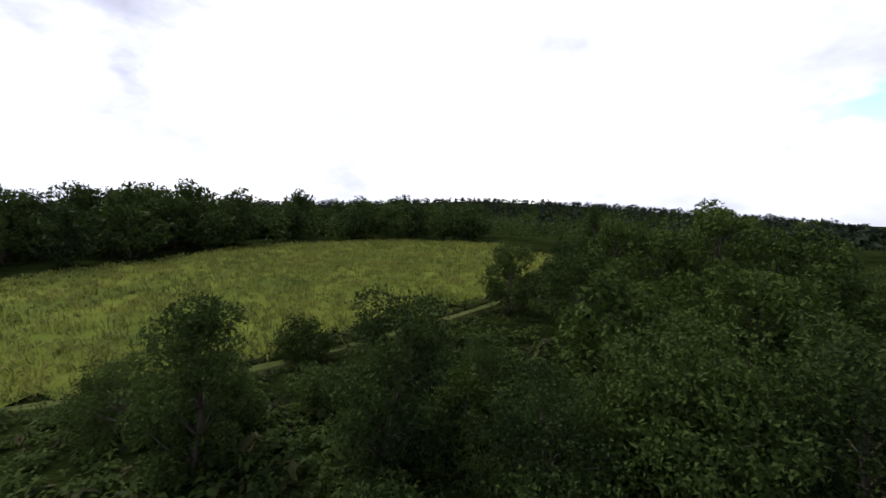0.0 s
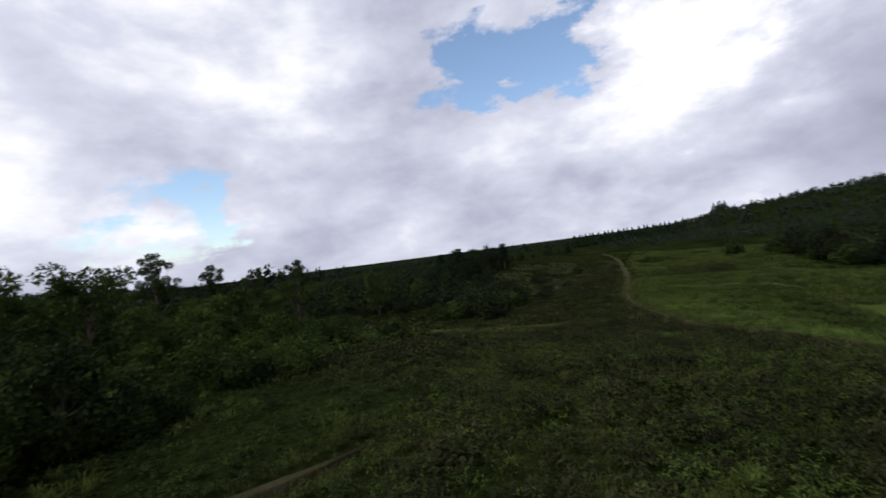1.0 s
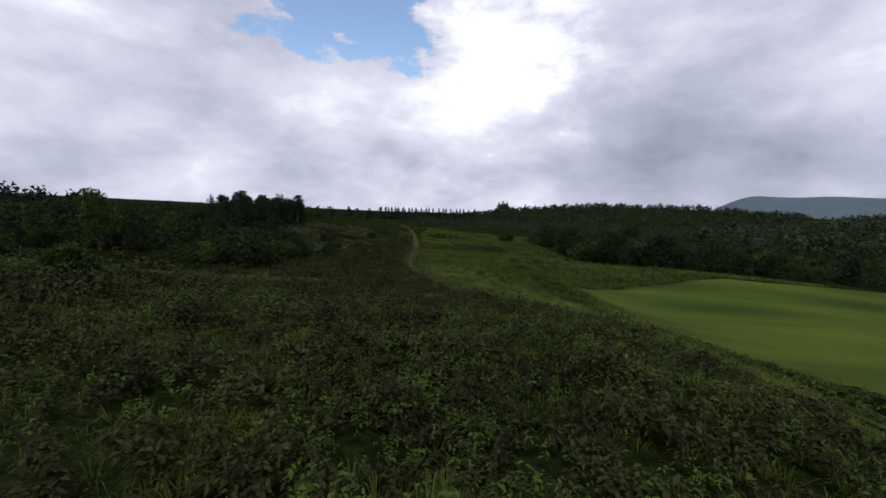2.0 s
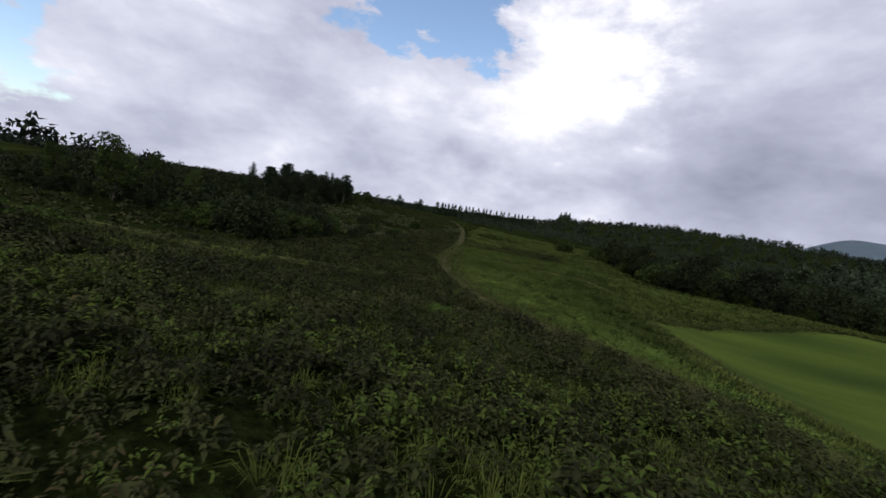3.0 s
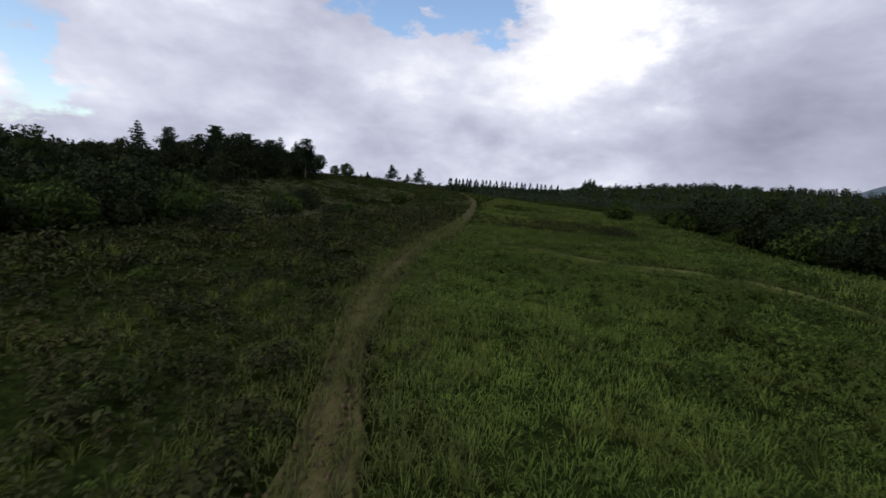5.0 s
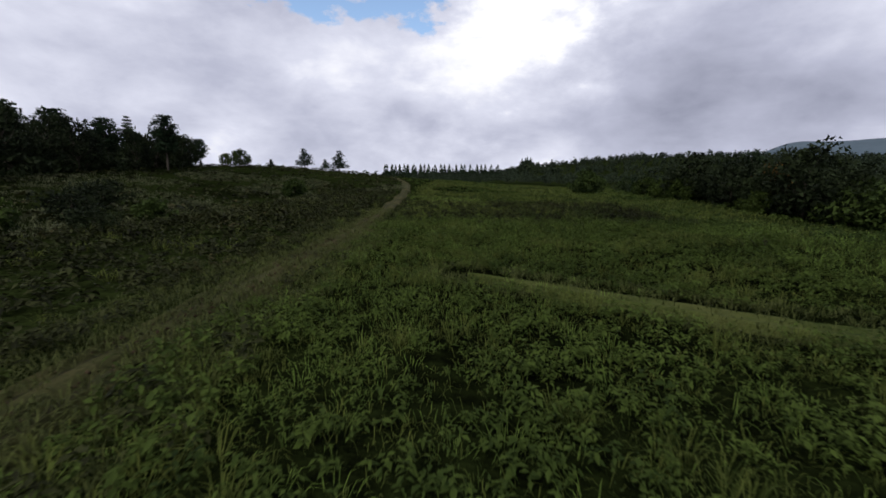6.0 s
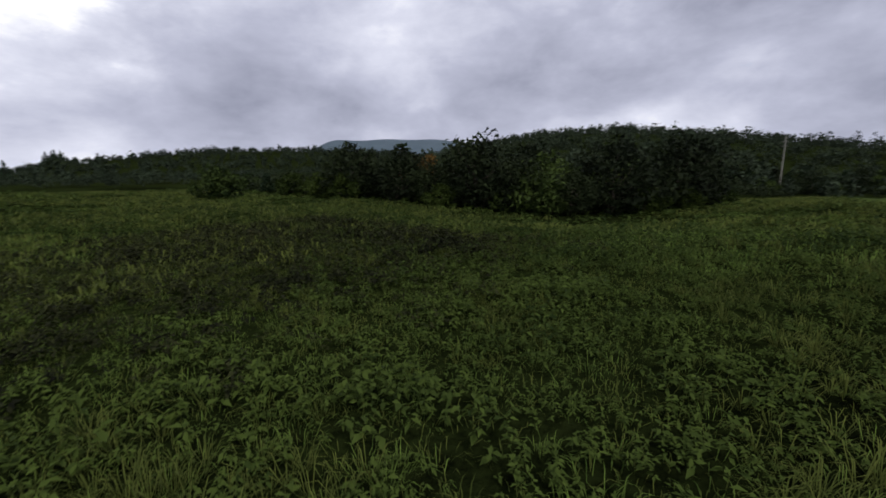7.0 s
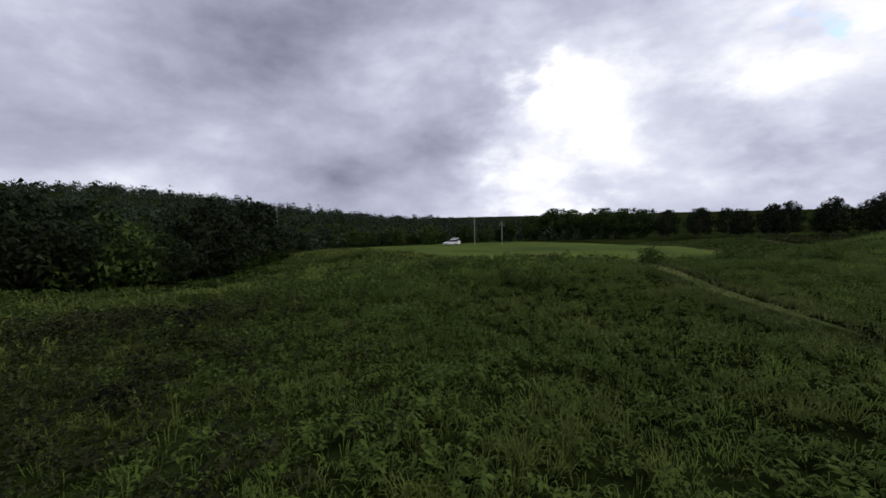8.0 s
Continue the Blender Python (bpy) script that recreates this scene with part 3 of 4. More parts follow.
def plant_out(root, spots):
    """The first spot takes the thing itself, the others copies."""
    for i, (x, y, size) in enumerate(spots):
        m = place(root, x, y, (x * 7.3 + y * 3.1) % 6.28, size)
        if i == 0:
            root.matrix_basis = m
        else:
            c = copy_thing(root, m)
            c.matrix_basis = m


def scatter(poly, count, gap, seed, edge=None):
    """Spots inside a polygon, no two nearer than the gap."""
    rng = np.random.default_rng(seed)
    xs, ys = [q[0] for q in poly], [q[1] for q in poly]
    out = []
    for _ in range(count * 30):
        if len(out) >= count:
            break
        x, y = rng.uniform(min(xs), max(xs)), rng.uniform(min(ys), max(ys))
        if inside(poly, np.array([x]), np.array([y]))[0] < 0:
            continue
        if any((x - a) ** 2 + (y - b) ** 2 < gap * gap for a, b in out):
            continue
        out.append((x, y))
    return out


def dealt(spots, kinds, sizes, seed):
    """Deals the spots out among kinds."""
    rng = np.random.default_rng(seed)
    lots = [[] for _ in kinds]
    for x, y in spots:
        small = 0.42 + 0.38 * smooth(50, 64, y) if -62 < x < -23 and 33 < y < 96 else 0.6 if 10 < x < 45 and y > 82 else 1.0
        lots[rng.integers(len(kinds))].append((x, y, small * rng.uniform(*sizes)))
    for root, lot in zip(kinds, lots):
        if lot:
            plant_out(root, lot)


def crown_at(x, y, top, high):
    """A spot and the size that brings a plant of that height up to a level."""
    return x, y, (top - float(land(x, y))) / high


def broad_kind(seed, h, spread, leaf, count, label, group, low=0.25, material=None, name="broadleaf_tree", category="tree", lump=1.0):
    return thing(name, label, category, broadleaf_meshes(seed, h, spread, leaf, count, low, 26 if lump < 1 else 14, material, lump), group)


def pine_kind(seed, h, spread, count, label, group, flat=False):
    return thing("pine_tree", label, "tree", pine_meshes(seed, h, spread, count, flat=flat), group)


# wood on the slope above the track
WOOD_L = [(-24, 40), (-24, 48), (-28, 57), (-32, 70), (-36, 90), (-42, 95), (-58, 92), (-68, 62), (-56, 36), (-36, 34)]
spots = scatter(WOOD_L, 190, 2.1, 21)
spots = [q for q in spots if inside(WOOD_L, np.array([q[0]]), np.array([q[1]]))[0] < 11 and q[0] > -52]
low_end = [q for q in spots if q[1] < 45]
spots = [q for q in spots if q[1] >= 45]
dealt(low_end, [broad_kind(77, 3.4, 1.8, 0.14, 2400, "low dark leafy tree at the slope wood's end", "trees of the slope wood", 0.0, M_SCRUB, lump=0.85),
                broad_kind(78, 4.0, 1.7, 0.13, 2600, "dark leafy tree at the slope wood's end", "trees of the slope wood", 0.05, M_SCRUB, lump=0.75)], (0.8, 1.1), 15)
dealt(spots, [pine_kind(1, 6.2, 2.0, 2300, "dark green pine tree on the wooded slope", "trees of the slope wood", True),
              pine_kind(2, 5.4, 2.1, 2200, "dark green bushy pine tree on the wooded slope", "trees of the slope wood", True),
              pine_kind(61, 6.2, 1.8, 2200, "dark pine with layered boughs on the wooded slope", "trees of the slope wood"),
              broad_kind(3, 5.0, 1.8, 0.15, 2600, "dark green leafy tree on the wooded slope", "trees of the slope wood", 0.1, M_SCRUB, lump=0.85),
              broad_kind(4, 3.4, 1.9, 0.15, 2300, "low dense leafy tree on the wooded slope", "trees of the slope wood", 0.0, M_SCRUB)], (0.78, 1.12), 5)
# sparse taller trees at the wood's near end
plant_out(broad_kind(75, 5.0, 1.5, 0.11, 3200, "tall sparse leafy tree at the slope wood's end", "tall trees at the wood's end", 0.15, M_BROAD, lump=0.7),
          [crown_at(x0, y0, top, 5.0) for x0, y0, top in ((-35, 36.2, 0.9), (-37.5, 39, -0.4), (-33, 42.5, -1.0), (-39, 44, -0.2), (-30.5, 46.5, -0.9), (-41, 36, -0.6))])
# belt of dark shrubs at the wood's foot
BELT = [(-16.8, 30), (-17.6, 37), (-18.2, 45), (-20.5, 49), (-24.5, 46), (-25, 38), (-23, 30)]
dealt(scatter(BELT, 34, 1.5, 63), [broad_kind(64, 2.0, 1.5, 0.11, 1900, "dark dense shrub at the slope wood's foot", "shrubs below the slope wood", 0.0, M_SCRUB, "shrub", "shrub"),
                                   broad_kind(65, 1.5, 1.3, 0.10, 1600, "low dark spreading shrub on the slope", "shrubs below the slope wood", 0.0, M_BROAD, "shrub", "shrub")], (0.75, 1.3), 13)
plant_out(broad_kind(66, 1.2, 1.0, 0.08, 1500, "dark small shrub on the grassy slope", "shrubs on the slope", 0.0, M_SCRUB, "shrub", "shrub"), [(-15.4, 44.2, 0.9), (-17.0, 50.6, 0.9), (-14.6, 53.2, 0.7), (-18.4, 56, 1.0), (-21, 60, 1.1)])
# scrub wood below the meadow
WOOD_R = [(14, 97), (15.5, 83), (16, 74), (16.8, 67), (20, 62), (31, 58), (60, 62), (100, 54), (126, 36), (150, 40), (110, 90), (60, 120), (25, 125)]
spots = [q for q in scatter(WOOD_R, 170, 2.5, 22) if inside(WOOD_R, np.array([q[0]]), np.array([q[1]]))[0] < 13][:125]
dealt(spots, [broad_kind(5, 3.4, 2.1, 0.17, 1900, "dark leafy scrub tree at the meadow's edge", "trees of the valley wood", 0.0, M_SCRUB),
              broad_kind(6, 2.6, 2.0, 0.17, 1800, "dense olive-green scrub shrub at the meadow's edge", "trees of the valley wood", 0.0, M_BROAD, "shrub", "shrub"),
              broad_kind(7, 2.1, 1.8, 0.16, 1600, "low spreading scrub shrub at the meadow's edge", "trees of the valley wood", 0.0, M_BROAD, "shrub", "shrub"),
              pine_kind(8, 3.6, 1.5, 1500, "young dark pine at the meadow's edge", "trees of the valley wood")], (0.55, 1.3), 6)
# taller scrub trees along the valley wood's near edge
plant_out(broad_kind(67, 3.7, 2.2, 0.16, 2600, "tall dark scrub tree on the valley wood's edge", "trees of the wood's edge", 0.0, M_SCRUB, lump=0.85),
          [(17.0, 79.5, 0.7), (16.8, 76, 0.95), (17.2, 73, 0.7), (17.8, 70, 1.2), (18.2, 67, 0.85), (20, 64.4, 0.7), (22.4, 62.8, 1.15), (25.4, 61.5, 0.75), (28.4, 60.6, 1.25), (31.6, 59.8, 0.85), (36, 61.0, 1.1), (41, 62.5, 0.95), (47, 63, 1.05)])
plant_out(broad_kind(70, 3.2, 1.5, 0.15, 2200, "rust-brown leafed young tree among dark scrub", "", 0.02, M_RUST, lump=0.85), [(20.6, 77.5, 1.0)])
plant_out(broad_kind(71, 2.4, 1.6, 0.15, 2000, "pale olive-green shrub on the wood's edge", "pale shrubs of the edge", 0.0, M_SHRUB, "shrub", "shrub"),
          [(15.6, 84, 0.9), (15.2, 80.5, 0.8), (16.2, 71.5, 0.6), (18.6, 65.2, 0.6), (23.5, 61.2, 0.65), (14.8, 88, 0.8), (27, 59.8, 0.6), (33, 58.4, 0.6)])
# young wood by the start
WOOD_S = [(-15, -8), (-14, -2), (-19, 4), (-24, 12), (-34, 16), (-46, 4), (-46, -8), (-32, -10), (-24, -8)]
spots = scatter(WOOD_S, 48, 2.2, 23)
dealt(spots, [broad_kind(9, 4.2, 1.6, 0.115, 3300, "green young leafy tree among the shrubs", "young trees by the path", 0.05, M_YOUNG, lump=0.75),
              broad_kind(10, 3.4, 1.6, 0.11, 3100, "green bushy young tree among the shrubs", "young trees by the path", 0.02, M_YOUNG, lump=0.75),
              broad_kind(12, 2.6, 1.6, 0.10, 2900, "low rounded leafy shrub beside the path", "young trees by the path", 0.0, M_YOUNG, lump=0.8)], (0.5, 1.08), 7)
# the trees that stand close at the start
plant_out(broad_kind(13, 4.2, 1.35, 0.058, 14000, "dark green leafy tree close beside the path", "", 0.0, lump=0.92), [(-13.9, -12.7, 0.93)])
plant_out(broad_kind(14, 4.1, 1.2, 0.055, 14000, "green feathery tree close beside the path", "", 0.0, lump=0.9), [(-12.8, -16.6, 0.93)])
plant_out(broad_kind(15, 3.4, 2.1, 0.058, 14000, "broad dark green shrub tree close beside the path", "near shrub trees", 0.0, lump=0.75), [(-15.2, -6.7, 1.0), (-15.6, -3.6, 1.05), (-14.0, -9.4, 0.75), (-13.2, -19.6, 0.55), (-18.2, -11.4, 0.5)])
# crowns that stand out of the young wood
plant_out(broad_kind(72, 5.0, 2.1, 0.10, 6500, "full green leafy tree over the young wood", "taller trees by the path", 0.05, M_YOUNG, lump=0.7),
          [crown_at(x0, y0, top, 5.0) for x0, y0, top in ((-29.2, -2.2, 4.9), (-24.6, -1.2, 4.0), (-27.8, -5.2, 3.8), (-28.1, -12.1, 2.7), (-25.8, -8.8, 2.6), (-19.6, -4.2, 2.9), (-32.5, -6.5, 4.2), (-22.0, 1.5, 3.4))])
# single trees along the skyline of the start
plant_out(broad_kind(16, 7.0, 1.5, 0.085, 6000, "thin tall sparse young tree", "thin trees", 0.25, lump=0.62), [crown_at(x0, y0, top, 7.0) for x0, y0, top in ((-33.3, 9.6, 5.2), (-31.7, 12.8, 3.8), (-28.2, 17.5, 3.5), (-31.0, 15.6, 3.2), (-36.9, -7.4, 5.4), (-34.1, -0.3, 5.2), (-33.5, 4.6, 3.9), (-36.5, 2.0, 4.2))])
# low shrubs of the clearing by the start
SHRUBS = [(-10, -24), (-16, -20), (-22, -17), (-15, -11), (-11, -6), (-13, 1), (-16, 8), (-20, 14), (-26, 20), (-33, 24), (-34, 16), (-24, 6), (-18, -2), (-20, -12), (-14, -22)]
spots = scatter(SHRUBS, 46, 1.5, 29)
dealt(spots, [broad_kind(52, 1.5, 1.1, 0.075, 2600, "low bright green leafy shrub", "shrubs of the clearing", 0.0, M_SHRUB, "shrub", "shrub"),
              broad_kind(53, 1.1, 1.0, 0.07, 2200, "low dark green spreading shrub", "shrubs of the clearing", 0.0, M_BROAD, "shrub", "shrub")], (0.6, 1.25), 12)
# dark bushes below the young wood
plant_out(broad_kind(79, 1.5, 1.15, 0.062, 4200, "dark leafy bush below the young wood", "bushes below the wood", 0.0, M_BROAD, "shrub", "shrub", lump=0.8),
          [(-14.3, -17.2, 0.75), (-16.1, -15.8, 0.75), (-14.7, -12.2, 0.75), (-13.0, -9.6, 0.88), (-18.3, -6.7, 1.0), (-16.1, -3.1, 0.75), (-14.4, -0.9, 1.0), (-15.7, 2.9, 0.88), (-14.6, 4.9, 0.75), (-11.9, -12.0, 0.88)])
# lone shrubs and trees of the meadow
plant_out(broad_kind(17, 1.8, 1.3, 0.14, 2500, "dark rounded lone shrub in the meadow", "lone shrubs", 0.0, M_BROAD, "shrub", "shrub"),
          [(8.7, 88.0, 1.3), (-16.8, 71.8, 0.72), (-19.9, 5.1, 0.7), (-20.3, 12.5, 0.7), (-17.8, 16.1, 0.7), (-19.5, 46, 0.6), (-17, 52, 0.6), (-15, 56, 0.5)])
plant_out(broad_kind(18, 4.8, 2.4, 0.2, 3500, "round-crowned leafy tree by the track's crest", "trees by the crest", 0.1), [crown_at(-35.5, 95.6, 0.0, 4.8), crown_at(-38.5, 97, -0.4, 4.8)])
plant_out(pine_kind(19, 4.2, 2.0, 1500, "young pine by the track's crest", "pines by the crest"), [crown_at(-26.1, 107.7, 0.8, 4.2), crown_at(-30.7, 105.1, 1.0, 4.2), crown_at(-28.5, 108, -0.6, 4.2), crown_at(-33.5, 100, -0.9, 4.2)])

plant_out(broad_kind(54, 0.62, 0.5, 0.045, 900, "low rounded green herb mound in the grass", "herb mounds", 0.0, M_HERB, "shrub", "shrub"),
          [(1.4, 34.9, 0.9), (3.5, 37.2, 1.2), (1.5, 42.6, 0.9), (5.6, 40.2, 1.1), (0.2, 37.4, 0.7), (4.7, 33.4, 0.9), (3.0, 31.0, 0.7), (2.6, 42.0, 0.8), (5.5, 45.0, 1.1), (6.5, 33.0, 0.8), (-9.5, 35.5, 0.6), (4.4, 52.0, 0.9)])

# trees at the far end of the mown field, and on the slope behind it
plant_out(broad_kind(20, 8.5, 4.2, 0.3, 4200, "large dark round-crowned tree beyond the mown field", "trees beyond the field", 0.05), [crown_at(97.7, -19.2, -1.2, 8.5), crown_at(101, -13.3, -3.2, 8.5), crown_at(93, -22, -1.7, 8.5), crown_at(88, -24, -2.6, 8.5), crown_at(82, -24, -1.5, 8.5), crown_at(76, -25, -1.8, 8.5), crown_at(70, -25, -2.2, 8.5), crown_at(105, -7, -4.6, 8.5)])
plant_out(broad_kind(24, 6.0, 3.0, 0.28, 2400, "leafy tree in the hedge beyond the field", "hedge beyond the field", 0.02),
          [(118 + 4 * math.sin(i * 1.9) - 0.03 * i * i, 44 - i * 3.1, 0.62 + 0.12 * (i * 3 % 4)) for i in range(17)])
plant_out(broad_kind(25, 5.4, 2.0, 0.15, 3000, "leafy tree on the grassy slope behind the field", "trees on the slope", 0.12, M_SCRUB, lump=0.75),
          [crown_at(x0, y0, top, 5.4) for x0, y0, top in ((52, -21, -2.2), (48.5, -24, -2.4), (43, -20, -3.2), (39.5, -23, -1.9), (36.5, -21, -1.6), (33, -24, -2.6), (30.5, -22, -1.2), (27.5, -25, -1.7), (25, -22, -0.9), (22, -24, -0.6), (19, -22, -0.4), (16, -24, 0.2), (62, -24, -2.4), (57, -27, -2.2), (50, -30, -2.6), (45, -31, -2.2), (41, -29, -2.8), (35, -30, -2.1), (28, -31, -1.7), (23.5, -30, -1.5), (17.5, -30, -0.9), (66, -28, -2.6), (13, -27, 0.4))])
# trees on the rise beyond the meadow's corner
plant_out(broad_kind(73, 7.0, 2.6, 0.17, 4200, "tall dark leafy tree on the rise beyond the meadow", "trees on the rise", 0.05, lump=0.8),
          [crown_at(x0, y0, top, 7.0) for x0, y0, top in ((-28.2, -54.2, 5.6), (-31, -56, 5.4), (-34.7, -56.3, 6.4), (-37, -55, 6.0), (-39.4, -53.5, 6.3), (-42, -52, 5.6), (-44, -53, 5.0), (-25, -52, 4.6), (-47, -52, 4.2), (-21, -50, 4.8))])
# woods round the yellow meadow
WOOD_M = [(-26, -47), (-34, -47), (-48, -48), (-62, -36), (-66, -22), (-80, -20), (-85, -50), (-60, -75), (-25, -70)]
spots = scatter(WOOD_M, 46, 3.4, 26)
dealt(spots, [broad_kind(27, 5.4, 2.6, 0.22, 2000, "dark leafy tree behind the yellow meadow", "trees behind the meadow", 0.02),
              broad_kind(28, 4.4, 2.6, 0.22, 1900, "low leafy tree behind the yellow meadow", "trees behind the meadow", 0.0)], (0.85, 1.4), 8)


# ---- ground cover ----
def stuff(name, me, label, category):
    return tagged(new(name, me), label, category, kind="stuff")


def sample(box, per_m2, seed):
    rng = np.random.default_rng(seed)
    x0, x1, y0, y1 = box
    n = int((x1 - x0) * (y1 - y0) * per_m2)
    return rng.uniform(x0, x1, n), rng.uniform(y0, y1, n), rng


def patchy(x, y, scale, seed):
    return np.array([noise.noise(Vector((a * scale, b * scale, seed))) for a, b in zip(x, y)])


def off_ways(x, y, clear=0.6):
    return (distance_to(LINE_TRACK, x, y) > clear) & (distance_to(LINE_TRAIL, x, y) > 0.72) & (distance_to(LINE_WEST, x, y) > 0.6) & (distance_to(LINE_SIDE, x, y) > 0.55) & (distance_to(LINE_EDGE, x, y) > 0.55)


def weeds(name, box, per_m2, leaves, length, high, seed, label, hole=None, material=None, sparse=-0.6, side=0, reach=(-99, 199)):
    """Low leafy plants: each a loose dome of arching leaves."""
    x, y, rng = sample(box, per_m2, seed)
    ok = off_ways(x, y) & (inside(FIELD, x, y) < -0.3) & (inside(MEADOW, x, y) < 0.2) & (0.75 * lush_strip(x, y) < rng.uniform(0, 1, len(x)))
    if box == CORE:
        ok &= patchy(x, y, 1.25, 7) + 0.35 * patchy(x, y, 3.1, 2) > (-0.42 if side > 0 else -0.24)
    edge = y + rng.normal(0, 1.2, len(x))
    ok &= (edge > reach[0]) & (edge < reach[1])
    if side:
        ok &= right_of_track(x, y) * side + rng.normal(0, 0.8, len(x)) > 0
    if hole:
        ok &= ~((x > hole[0]) & (x < hole[1]) & (y > hole[2]) & (y < hole[3]))
    ok &= (patchy(x, y, 0.22, seed) + rng.uniform(-0.35, 0.35, len(x))) > sparse
    x, y = x[ok], y[ok]
    n = len(x)
    size = rng.uniform(0.6, 1.3, n) * (1 + 0.3 * patchy(x, y, 0.13, 5)) * (1 + 0.65 * patchy(x, y, 0.9, 2))
    # every plant is a few shoots, each with whorls of leaves that radiate from it
    shoots = max(1, leaves // 6)
    leaves = shoots * 6
    sa, sr = rng.uniform(0, 2 * math.pi, (n, shoots)), rng.uniform(0.02, 1, (n, shoots)) ** 0.6
    sh = high * rng.uniform(0.35, 1.0, (n, shoots)) * (1.1 - 0.4 * sr) * size[:, None]
    sr = sr * (0.05 + 1.9 * max(length, 0.07)) * size[:, None]
    whorl = np.tile(np.arange(6), shoots)[None]
    an = np.repeat(sa * 3, 6, 1) + whorl * 2.1 + rng.uniform(-0.5, 0.5, (n, leaves))
    long = (length * 1.3 * rng.uniform(0.7, 1.25, (n, leaves)) * (1 + 0.35 * (whorl % 2)) * size[:, None])
    hz = np.repeat(sh, 6, 1) * (1 - 0.16 * (whorl // 2)) * rng.uniform(0.9, 1.05, (n, leaves))
    base = land(x, y)
    px = x[:, None] + np.repeat(np.cos(sa) * sr, 6, 1) + np.cos(an) * long * 0.5
    py = y[:, None] + np.repeat(np.sin(sa) * sr, 6, 1) + np.sin(an) * long * 0.5
    c = np.stack([px, py, base[:, None] + hz], -1).reshape(-1, 3)
    out = np.stack([np.cos(an), np.sin(an), rng.uniform(-0.55, 0.35, an.shape)], -1).reshape(-1, 3)
    out /= np.linalg.norm(out, axis=1)[:, None]
    side = np.cross(out, np.array([0, 0, 1.0])) + rng.normal(size=out.shape) * 0.3
    side /= np.linalg.norm(side, axis=1)[:, None]
    s = long.reshape(-1, 1)
    up = np.cross(side, out)
    up *= np.sign(up[:, 2:3])
    tip = c + out * s * 0.55 - np.array([0, 0, 0.2]) * s
    v = np.stack([c - out * s * 0.5, c + side * s * 0.27 + up * s * 0.08, tip, c - side * s * 0.27 + up * s * 0.08], 1).reshape(-1, 3)
    k = len(c)
    o = (np.arange(k) * 4)[:, None]
    loops = np.concatenate([o + [0, 1, 2], o + [0, 2, 3]], 1).ravel()
    return stuff(name, mesh_object(name, v, np.full(2 * k, 3), loops, material or M_WEED), label, "weeds")


def tufts(name, x, y, rng, blades, length, width, label, material, category="grass", spread=0.05):
    """Grass tufts: fans of arching blades, each of two quads."""
    n = len(x)
    base = land(x, y)
    size = rng.uniform(0.55, 1.35, n)
    an = rng.uniform(0, 2 * math.pi, (n, blades))
    ln_ = length * rng.uniform(0.55, 1.15, (n, blades)) * size[:, None]
    lean = rng.uniform(0.2, 1.15, (n, blades))
    dx, dy = np.cos(an), np.sin(an)
    sx, sy = -dy * width / 2, dx * width / 2
    sp = spread * rng.uniform(0.3, 1.3, (n, blades))
    root = np.stack([x[:, None] + dx * sp, y[:, None] + dy * sp, np.repeat(base[:, None], blades, 1)], -1)
    midp = root + np.stack([dx * ln_ * lean * 0.45, dy * ln_ * lean * 0.45, ln_ * (0.62 - 0.15 * lean)], -1)
    tip = root + np.stack([dx * ln_ * lean * 1.05, dy * ln_ * lean * 1.05, ln_ * (0.95 - 0.7 * lean)], -1)
    sd = np.stack([sx, sy, np.zeros_like(sx)], -1)
    V = np.stack([root - sd * 0.7, root + sd * 0.7, midp + sd, midp - sd, tip], 2).reshape(-1, 3)
    k = n * blades
    o = (np.arange(k) * 5)[:, None]
    loops = np.concatenate([o + [0, 1, 2, 3], o + [3, 2, 4]], 1).ravel()
    return stuff(name, mesh_object(name, V, np.tile([4, 3], k), loops, material), label, category)


CORE, NEAR, WIDE, EARLY = (-8, 6, -1, 70), (-16, 14, -14, 80), (-46, 42, -30, 112), (-36, -16, -30, 20)


def right_of_track(x, y):
    return x - np.interp(y, [q[1] for q in TRACK], [q[0] for q in TRACK])


def lush_strip(x, y):
    """How much the bright grass on the track's valley side takes over, 0 to 1."""
    d = right_of_track(x, y)
    return smooth(0.3, 1.2, d) * (1 - smooth(5.0, 9.0, d)) * smooth(12, 20, y) * (1 - 0.68 * smooth(37, 44, y) * (1 - smooth(64, 71, y)))


weeds("weeds", CORE, 17, 36, 0.046, 0.40, 31, "dense low leafy weeds covering the meadow", sparse=-0.95, side=-1)
weeds("weeds", CORE, 18, 36, 0.033, 0.26, 30, "green leafy herbs on the valley side of the track", material=M_HERB, sparse=-0.95, side=1, reach=(-99, 59))
weeds("weeds", CORE, 18, 36, 0.040, 0.30, 90, "dull leafy weeds on the far end of the meadow", sparse=-0.95, side=1, reach=(59, 199))
weeds("weeds", CORE, 5, 30, 0.034, 0.40, 37, "fresh green herbs among the weeds", material=M_HERB, sparse=0.22)
weeds("weeds", (-8, 6, -1, 13), 9, 30, 0.036, 0.40, 74, "green leafy herbs on the upper meadow", material=M_HERB, sparse=-0.25)
weeds("weeds", (-16, -8, 4, 80), 9, 18, 0.07, 0.34, 38, "low leafy weeds above the track", side=-1)
weeds("weeds", (-16, -3, -14, 4), 9, 24, 0.05, 0.34, 80, "dark green undergrowth beside the earth path", hole=CORE, material=M_YOUNG)
weeds("weeds", NEAR, 8, 18, 0.055, 0.30, 40, "green leafy herbs below the track", hole=CORE, material=M_HERB, side=1)
